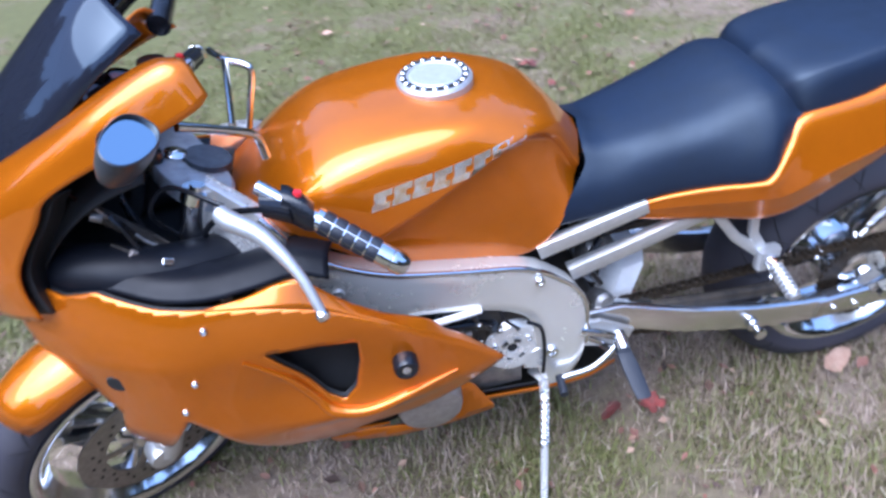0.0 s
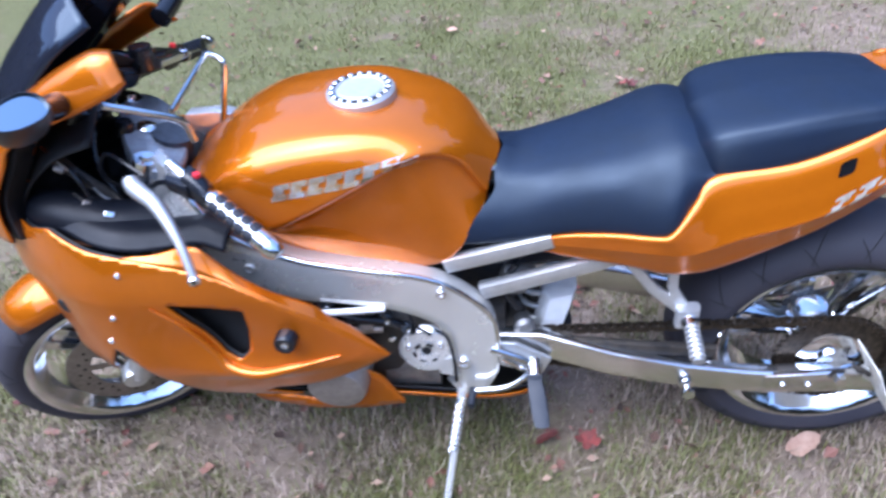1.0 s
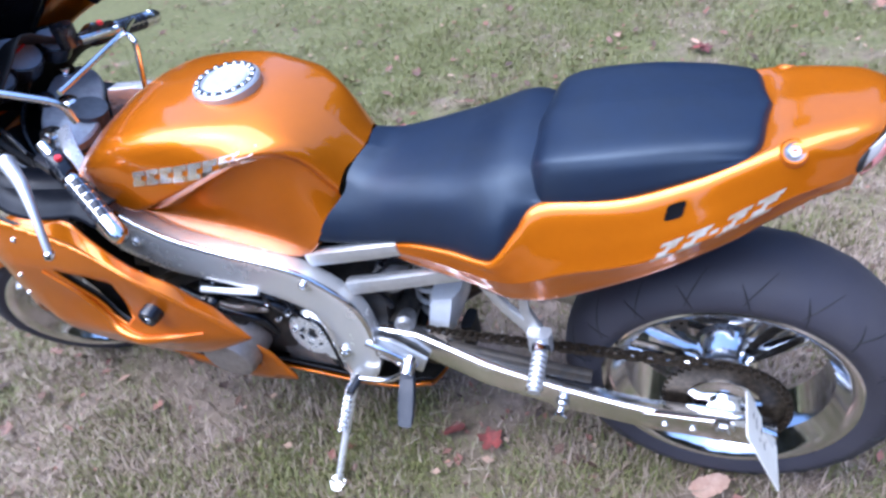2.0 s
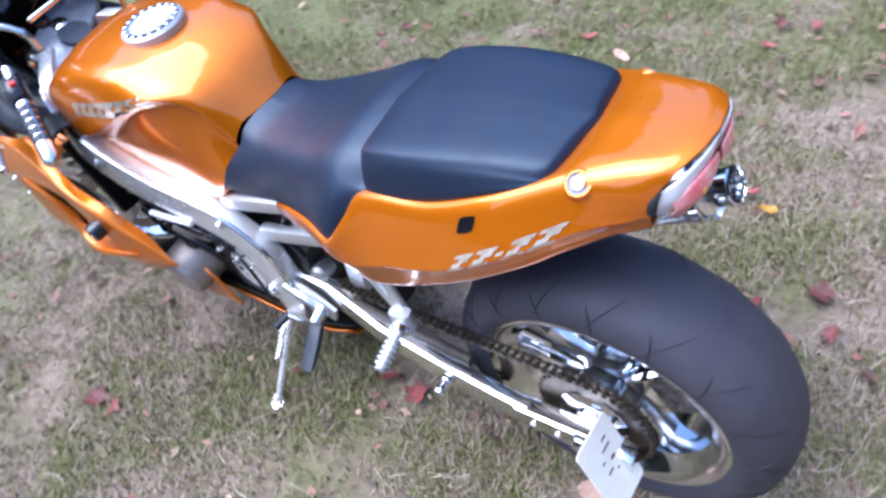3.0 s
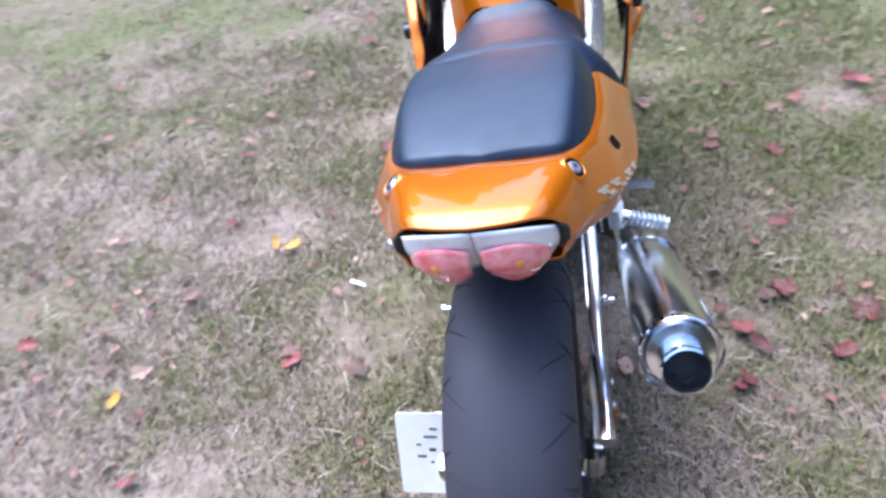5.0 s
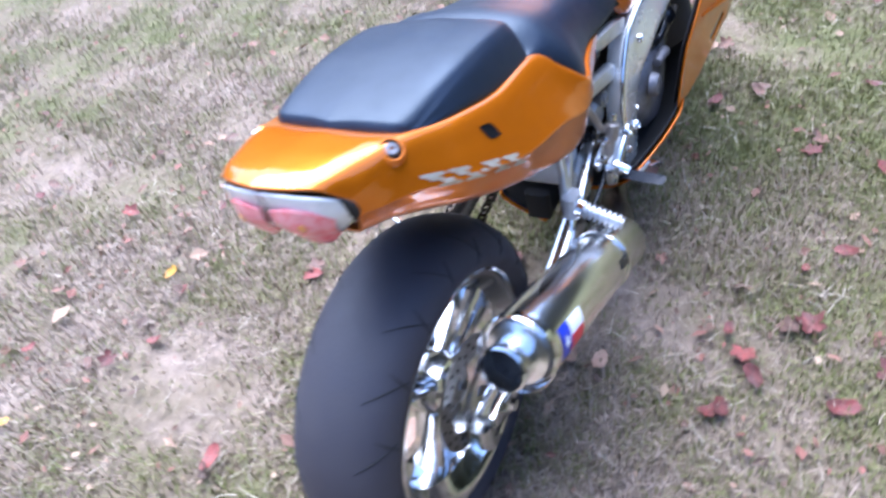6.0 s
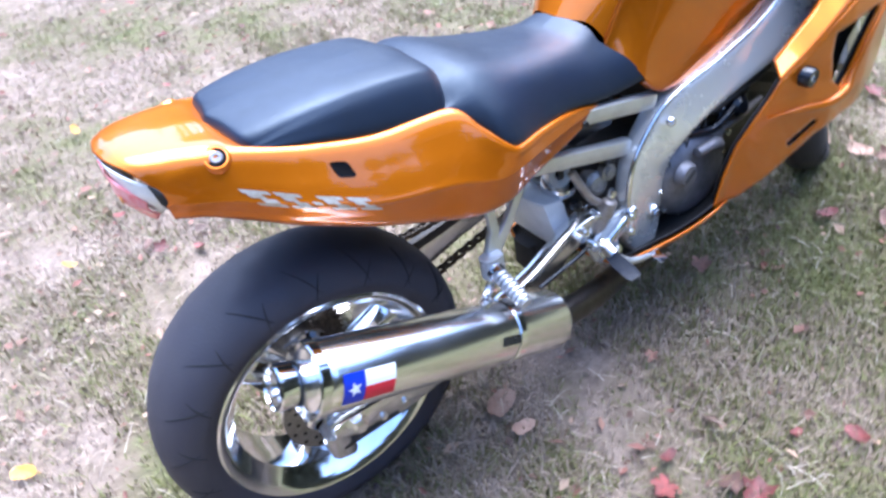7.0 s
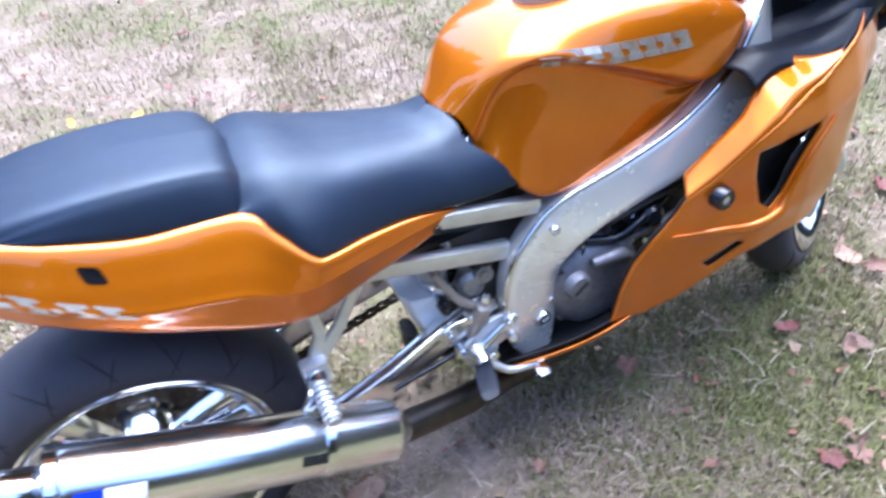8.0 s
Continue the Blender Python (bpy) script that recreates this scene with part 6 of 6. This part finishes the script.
def handlebar(inner, outer, side):
    a, b = np.array(inner), np.array(outer)
    d = (b - a) / np.linalg.norm(b - a)
    bar = part("handlebar", Shape().tube([a - d * 0.06, b - d * 0.01], 0.011, 16, 1), CHROME, bike, "clip-on handlebar")
    gl = np.linalg.norm(b - a)
    grip = part("grip", Shape().tube([a + d * 0.035, b - d * 0.012], [0.0175, 0.017, 0.0175], 24, 2), CHROME, bar, "chrome grip with black rubber inserts")
    e1 = np.cross(d, (0, 0, 1.0))
    e1 /= np.linalg.norm(e1)
    e2 = np.cross(e1, d)
    for k in range(5):
        for q in range(6):
            s0 = 0.044 + (gl - 0.075) * k / 5
            pad = [[tuple(a + d * (s0 + (gl - 0.075) / 5 * (0.88 * u + 0.04 * abs(w - 0.5))) + (0.0180 + 0.0012 * math.sin(math.pi * u) * math.sin(math.pi * w)) * (math.cos(an) * e1 + math.sin(an) * e2))
                    for w in np.linspace(0, 1, 5) for an in [(q + 0.05 + 0.90 * w) * math.pi / 3]] for u in np.linspace(0, 1, 5)]
            part("grip_insert", Shape().grid(pad), GRIPRUBBER, grip, "black rubber insert", fix=False)
    part("bar_end", Shape().lathe([(0.012, -0.014), (0.018, -0.010), (0.018, 0.006), (0.012, 0.016), (0.0, 0.018)], b, d, 20), CHROME, bar, "chrome bar-end weight")
    part("switch_housing", Shape().beam([(a + d * s, (0.3, 0, 0.95), h, 0.020) for s, h in ((-0.022, 0.018), (-0.012, 0.023), (0.018, 0.023), (0.030, 0.018))], n=16), PLASTIC, bar, "black switch housing")
    part("switch_button", Shape().lathe([(0.0, 0.006), (0.006, 0.006), (0.007, 0.0)], a + d * 0.004 + np.array([0.006, 0, 0.022]), (0.3, 0, 1), 12), REDSWITCH, bar, "red switch button")
    part("lever_perch", Shape().beam([(a - d * 0.02 + np.array([-0.03, 0, 0.0]), (0, 0, 1), 0.014, 0.018), (a + d * 0.005 + np.array([-0.01, 0, 0]), (0, 0, 1), 0.016, 0.020)], n=12), PLASTIC, bar, "black lever perch")
    return bar


left_bar = handlebar((-0.462, -0.220, 0.858), (-0.334, -0.285, 0.770), -1)
right_bar = handlebar((-0.630, 0.150, 0.938), (-0.622, 0.300, 0.905), 1)
part("clutch_lever", Shape().tube([(-0.560, -0.238, 0.888), (-0.548, -0.250, 0.878), (-0.508, -0.275, 0.858), (-0.472, -0.312, 0.814), (-0.453, -0.342, 0.762)], [0.012, 0.015, 0.012, 0.008, 0.007], 12), CAPMETAL, left_bar, "chrome clutch lever")
part("lever_ball", Shape().lathe([(0.0, -0.011), (0.008, -0.008), (0.011, 0.0), (0.008, 0.008), (0.0, 0.011)], (-0.453, -0.344, 0.756), (0.2, -0.4, -0.5), 14), CHROME, left_bar)
part("brake_lever", Shape().tube([(-0.660, 0.125, 0.945), (-0.672, 0.165, 0.945), (-0.672, 0.220, 0.925), (-0.655, 0.290, 0.900)], [0.009, 0.011, 0.008, 0.007], 12), CHROME, right_bar, "chrome brake lever")
part("brake_reservoir", Shape().lathe([(0.0, 0.026), (0.022, 0.026), (0.024, 0.020), (0.022, -0.02), (0.0, -0.02)], (-0.655, 0.085, 0.965), (0.1, 0, 1), 24), PLASTIC, right_bar, "black brake fluid reservoir")
arch = part("bar_brace", Shape().tube([(-0.580, 0.200, 0.945), (-0.550, 0.141, 0.946), (-0.516, 0.118, 0.940), (-0.508, 0.111, 0.925), (-0.528, 0.108, 0.865), (-0.547, 0.106, 0.808)], 0.0065, 12, 8), CHROME, bike, "bent chrome brace across the handlebars")
part("brace_arm", Shape().tube([(-0.550, 0.141, 0.946), (-0.540, 0.025, 0.940), (-0.531, -0.091, 0.934)], 0.006, 10), CHROME, arch, "chrome brace arm")
part("brace_arm", Shape().tube([(-0.580, -0.193, 1.000), (-0.535, -0.158, 0.966), (-0.498, -0.127, 0.931), (-0.492, -0.122, 0.890)], 0.007, 10), CHROME, arch, "chrome brace arm")
for x, y, z, r in ((-0.700, -0.080, 0.955, 0.034), (-0.715, 0.000, 0.965, 0.046), (-0.700, 0.085, 0.955, 0.034)):
    gg = part("gauge", Shape().lathe([(r, -0.03), (r + 0.004, 0.0), (r + 0.004, 0.008), (r, 0.010)], (x, y, z), (0.62, 0, 0.78), 36), PLASTIC, bike, "round instrument with a black bezel")
    part("gauge_face", Shape().lathe([(0.0, 0.004), (r, 0.004)], (x, y, z), (0.62, 0, 0.78), 36), DIAL, gg, "pale dial face")
    part("gauge_needle", Shape().box((x + 0.004, y + r * 0.3, z + 0.010), (0.004, r * 0.8, 0.003), pose(0, 0, 0, 0, 38, 20)), REDSWITCH, gg, "red needle")
for side in (-1, 1):
    arm = [(-0.645, side * 0.185, 1.008), (-0.640, side * 0.235, 1.020), (-0.628, side * 0.290, 1.042), (-0.622, side * 0.318, 1.052)]
    st = part("mirror_stalk", Shape().tube(arm, [0.021, 0.020, 0.018, 0.012], 14), PLASTIC, bike, "black mirror stalk on the cowl")
    mc, mn = np.array([-0.590, side * 0.348, 1.070]), np.array([0.62, side * 0.22, 0.75])
    mn /= np.linalg.norm(mn)
    mu = np.cross(mn, (0, 0, 1.0))
    mu /= np.linalg.norm(mu)
    mv = np.cross(mu, mn)
    shell = []
    for size, back in ((0.93, 0.003), (0.95, -0.001), (1.0, 0.0), (1.03, 0.010), (0.99, 0.026), (0.84, 0.044), (0.55, 0.057), (0.03, 0.062)):
        c = mc - mn * back + np.array([0.0, -side * 0.25 * back, -0.15 * back])
        shell.append([tuple(c + size * (mu * 0.044 * math.copysign(abs(math.cos(a)) ** 0.85, math.cos(a)) + mv * (0.025 + 0.004 * side * math.cos(a)) * math.copysign(abs(math.sin(a)) ** 0.85, math.sin(a)))) for a in np.linspace(0, 2 * math.pi, 32, endpoint=False)])
    hd = part("mirror_head", Shape().grid(shell, close_v=True), SHELLGREY, st, "smooth dark grey mirror shell")
    part("mirror_glass", Shape().fan(shell[0]), MIRROR, hd, "mirror glass showing the sky", fix=False)

# wiring and connectors in the dark of the cowl
wr = random.Random(5)
loom = part("wiring_loom", Shape().tube([(-0.80, -0.10, 0.88), (-0.74, -0.13, 0.84), (-0.70, -0.12, 0.78), (-0.66, -0.13, 0.72)], 0.011, 10, 6), GREASE, bike, "taped black wiring loom")
for k in range(9):
    x, y, z = -0.78 + 0.018 * k + wr.uniform(-0.01, 0.01), -0.150 + wr.uniform(-0.02, 0.03), 0.86 - 0.018 * k + wr.uniform(-0.03, 0.03)
    part("wire", Shape().tube([(x, y, z), (x + 0.03, y - 0.02, z - 0.01 + wr.uniform(-0.02, 0.02)), (x + 0.05, y - 0.01, z - 0.05)], 0.0025, 6, 5), (CAST, PLASTIC, GREASE)[k % 3], loom)
    if k % 2 == 0:
        part("connector", Shape().box((x + 0.03, y - 0.022, z - 0.012), (0.018, 0.010, 0.012), pose(0, 0, 0, wr.uniform(-40, 40), wr.uniform(-40, 40), wr.uniform(0, 90))), (CAST, CHROME, DULL)[k % 3], loom, "small grey plug", bevel=0.002)
# cables drooping from the bars into the frame
for pts, r in (([(-0.56, -0.20, 0.87), (-0.63, -0.17, 0.90), (-0.68, -0.14, 0.84), (-0.66, -0.10, 0.76)], 0.004),
               ([(-0.50, -0.20, 0.85), (-0.57, -0.16, 0.83), (-0.62, -0.13, 0.78), (-0.60, -0.10, 0.72)], 0.005),
               ([(-0.66, 0.09, 0.94), (-0.74, 0.05, 0.92), (-0.74, -0.06, 0.84), (-0.70, -0.10, 0.74)], 0.005),
               ([(-0.78, -0.13, 0.90), (-0.73, -0.15, 0.85), (-0.71, -0.16, 0.79)], 0.004)):
    part("control_cable", Shape().tube(pts, r, 8, 8), PLASTIC, bike, "black control cable")


# ------------------------------------------------------------------ fallen leaves and litter
def leaf_shape(kind, rnd):
    """A curled leaf, lobed like maple or a plain oval."""
    s = Shape()
    n = 26
    edge = []
    for k in range(n):
        a = 2 * math.pi * k / n
        if kind == "lobed":
            r = 0.42 + 0.40 * abs(math.cos(2.5 * a)) ** 1.3 + 0.20 * abs(math.cos(7.5 * a)) + rnd.uniform(-0.09, 0.09)
        else:
            r = 0.62 + 0.26 * abs(math.cos(a)) ** 1.6 + rnd.uniform(-0.07, 0.07)
        edge.append((r * math.cos(a), r * math.sin(a) * (1.0 if kind == "lobed" else 0.70)))
    cx, cy, tw = rnd.uniform(0.5, 1.3), rnd.uniform(-0.5, 0.9), rnd.uniform(-0.7, 0.7)
    rings = []
    for f in (1.0, 0.75, 0.5, 0.25):
        rings.append([(x * f, y * f, 0.06 * f * rnd.uniform(-1, 1) + 0.5 * (cx * (y * f) ** 2 + cy * (x * f) ** 2 + tw * x * y * f * f)) for x, y in edge])
    s.grid(rings, close_v=True)
    s.fan(rings[-1])
    s.tube([(-0.5, 0, 0.06), (-0.9, 0.05, 0.02), (-1.2, 0.12, 0.04)], 0.02, 5, 2)
    return s


rnd = random.Random(11)
protos = {}
for kind, mat, tone in (("lobed", LEAFRED, "red"), ("oval", LEAFRED, "red"), ("lobed", LEAFBROWN, "brown"), ("oval", LEAFPALE, "pale"), ("oval", LEAFYELLOW, "yellow"), ("oval", LEAFBROWN, "brown")):
    for variant in range(4):
        me_ob = part("leaf_mesh", leaf_shape(kind, rnd), mat, None, angle=80, fix=False)
        protos.setdefault((kind, tone), []).append(me_ob.data)
        bpy.data.objects.remove(me_ob)


def leaf(x, y, size, kind, tone, tilt=None):
    ob = new("fallen_leaf", rnd.choice(protos[kind, tone]))
    t = rnd.uniform(-22, 22) if tilt is None else tilt
    ob.matrix_world = pose(x, y, 0.004 + size * 0.12, t, rnd.uniform(-22, 22), rnd.uniform(0, 360)) @ Matrix.Diagonal((size, size, size, 1))
    words = {"red": "curled dry red leaf lying on the grass", "brown": "withered brown leaf lying on the grass", "pale": "pale tan dead leaf lying on the grass", "yellow": "yellow and orange leaf lying on the grass"}
    tagged(ob, words[tone], "leaf", "fallen leaves on the lawn")


RED_LEAVES = [(0.11, -0.12), (0.21, -0.13), (-1.02, -0.11), (-1.39, -0.00), (0.58, 2.07), (0.24, 2.07), (0.61, 2.06), (-1.03, 1.29), (-0.15, 1.55), (0.51, 1.62), (-0.89, 1.07), (0.94, 0.55), (0.99, 0.44), (0.69, 0.84), (0.35, -0.66), (-1.52, -0.80), (0.82, 0.41), (0.82, 0.47), (-0.87, 1.11), (-0.61, 1.29), (-1.12, 1.37), (0.40, 0.46), (-0.62, -0.56), (-1.65, 0.85), (-0.90, 0.67), (-0.48, 0.73), (0.20, 0.77), (0.32, 0.68), (-0.22, -1.03), (0.18, -1.15), (0.33, -1.93), (-0.00, -1.64), (0.70, -0.96), (0.80, -1.05), (0.92, -0.56), (0.19, 0.44), (0.12, 0.60), (0.25, 0.48), (0.30, 0.51), (0.42, 0.44), (-0.72, 0.24), (-0.52, 0.54), (-0.10, -2.47), (0.23, -2.70)]
for x, y in RED_LEAVES:
    leaf(x, y, rnd.uniform(0.024, 0.040), rnd.choice(("lobed", "oval")), "red")
BROWN_LEAVES = [(0.17, 2.17), (-1.45, 3.17), (-1.14, -0.27), (-1.43, 3.14), (1.35, 2.51), (-0.59, 2.95), (-0.43, 1.79), (-0.73, 1.85), (-1.73, -0.08), (1.08, 0.36), (-0.38, 1.41), (0.10, -0.59), (0.14, -0.45), (0.37, -0.48), (-2.00, -0.57), (-2.05, -0.39), (-1.24, -1.03), (-0.31, 1.23), (0.12, 1.17), (-0.36, 1.55), (-2.24, -1.66), (0.32, -0.67), (0.32, -1.19), (-0.83, 0.36), (-0.58, 0.56), (0.14, 0.56), (-0.32, 0.13), (-0.76, -1.82), (-0.80, 0.36), (-0.80, -1.80), (0.27, -1.93), (-1.08, 0.21)]
for x, y in BROWN_LEAVES:
    leaf(x, y, rnd.uniform(0.020, 0.036), rnd.choice(("lobed", "oval")), "brown")
PALE_LEAVES = [(-1.57, 0.03), (-0.38, 3.15), (0.70, -0.14), (0.56, 2.13), (0.37, 0.19), (0.37, 0.11), (-1.05, 0.15), (-0.40, 1.54), (0.04, 1.44)]
for x, y in PALE_LEAVES:
    leaf(x, y, rnd.uniform(0.034, 0.056), "oval", "pale")
YELLOW_LEAVES = [(-0.11, -0.84), (-0.10, -0.78), (0.48, -1.11), (1.33, -0.49), (1.06, -1.19), (0.83, -2.07), (0.57, -1.96), (0.75, 0.79)]
for x, y in YELLOW_LEAVES:
    leaf(x, y, rnd.uniform(0.026, 0.036), "oval", "yellow")

for k in range(150):
    leaf(rnd.uniform(-3.4, 2.4), rnd.uniform(-3.4, 4.2), rnd.uniform(0.012, 0.028), rnd.choice(("lobed", "oval", "oval")), rnd.choice(("red", "brown", "brown")))
for k in range(52):
    near = k % 2
    leaf(rnd.uniform(-1.8, 1.6), rnd.uniform(0.5, 2.0) if near else rnd.uniform(-2.4, -0.9), rnd.uniform(0.018, 0.034), rnd.choice(("lobed", "oval")), rnd.choice(("red", "brown", "brown")))

twig = part("twig", Shape().tube([(0.066, -0.556, 0.008), (0.078, -0.530, 0.012), (0.088, -0.508, 0.009)], [0.005, 0.006, 0.004], 8), WHITE, None)
tagged(twig, "short pale broken twig lying on the grass", "twig")
rings = [[(f * 0.13 * math.copysign(abs(math.cos(a)) ** 0.5, math.cos(a)), f * 0.10 * math.copysign(abs(math.sin(a)) ** 0.5, math.sin(a)), z) for a in np.linspace(0, 2 * math.pi, 28, endpoint=False)]
         for f, z in ((0.02, 0.0), (0.9, 0.0), (1.0, 0.02), (1.05, 0.13), (0.98, 0.13), (0.92, 0.03), (0.02, 0.03))]
box = part("plastic_tub", Shape().grid(rings, close_v=True), WHITE, None, bevel=0.0)
box.matrix_world = pose(-4.30, -1.10, 0.005, 0, 0, 35)
tagged(box, "white plastic tub with a yellow rim lying on the lawn", "tub")
rim = [[(f * 0.13 * math.copysign(abs(math.cos(a)) ** 0.5, math.cos(a)), f * 0.10 * math.copysign(abs(math.sin(a)) ** 0.5, math.sin(a)), z) for a in np.linspace(0, 2 * math.pi, 28, endpoint=False)]
       for f, z in ((1.04, 0.11), (1.12, 0.115), (1.12, 0.145), (0.95, 0.145), (0.95, 0.12))]
part("rim", Shape().grid(rim, close_u=True, close_v=True), YELLOW, box, "yellow rim")
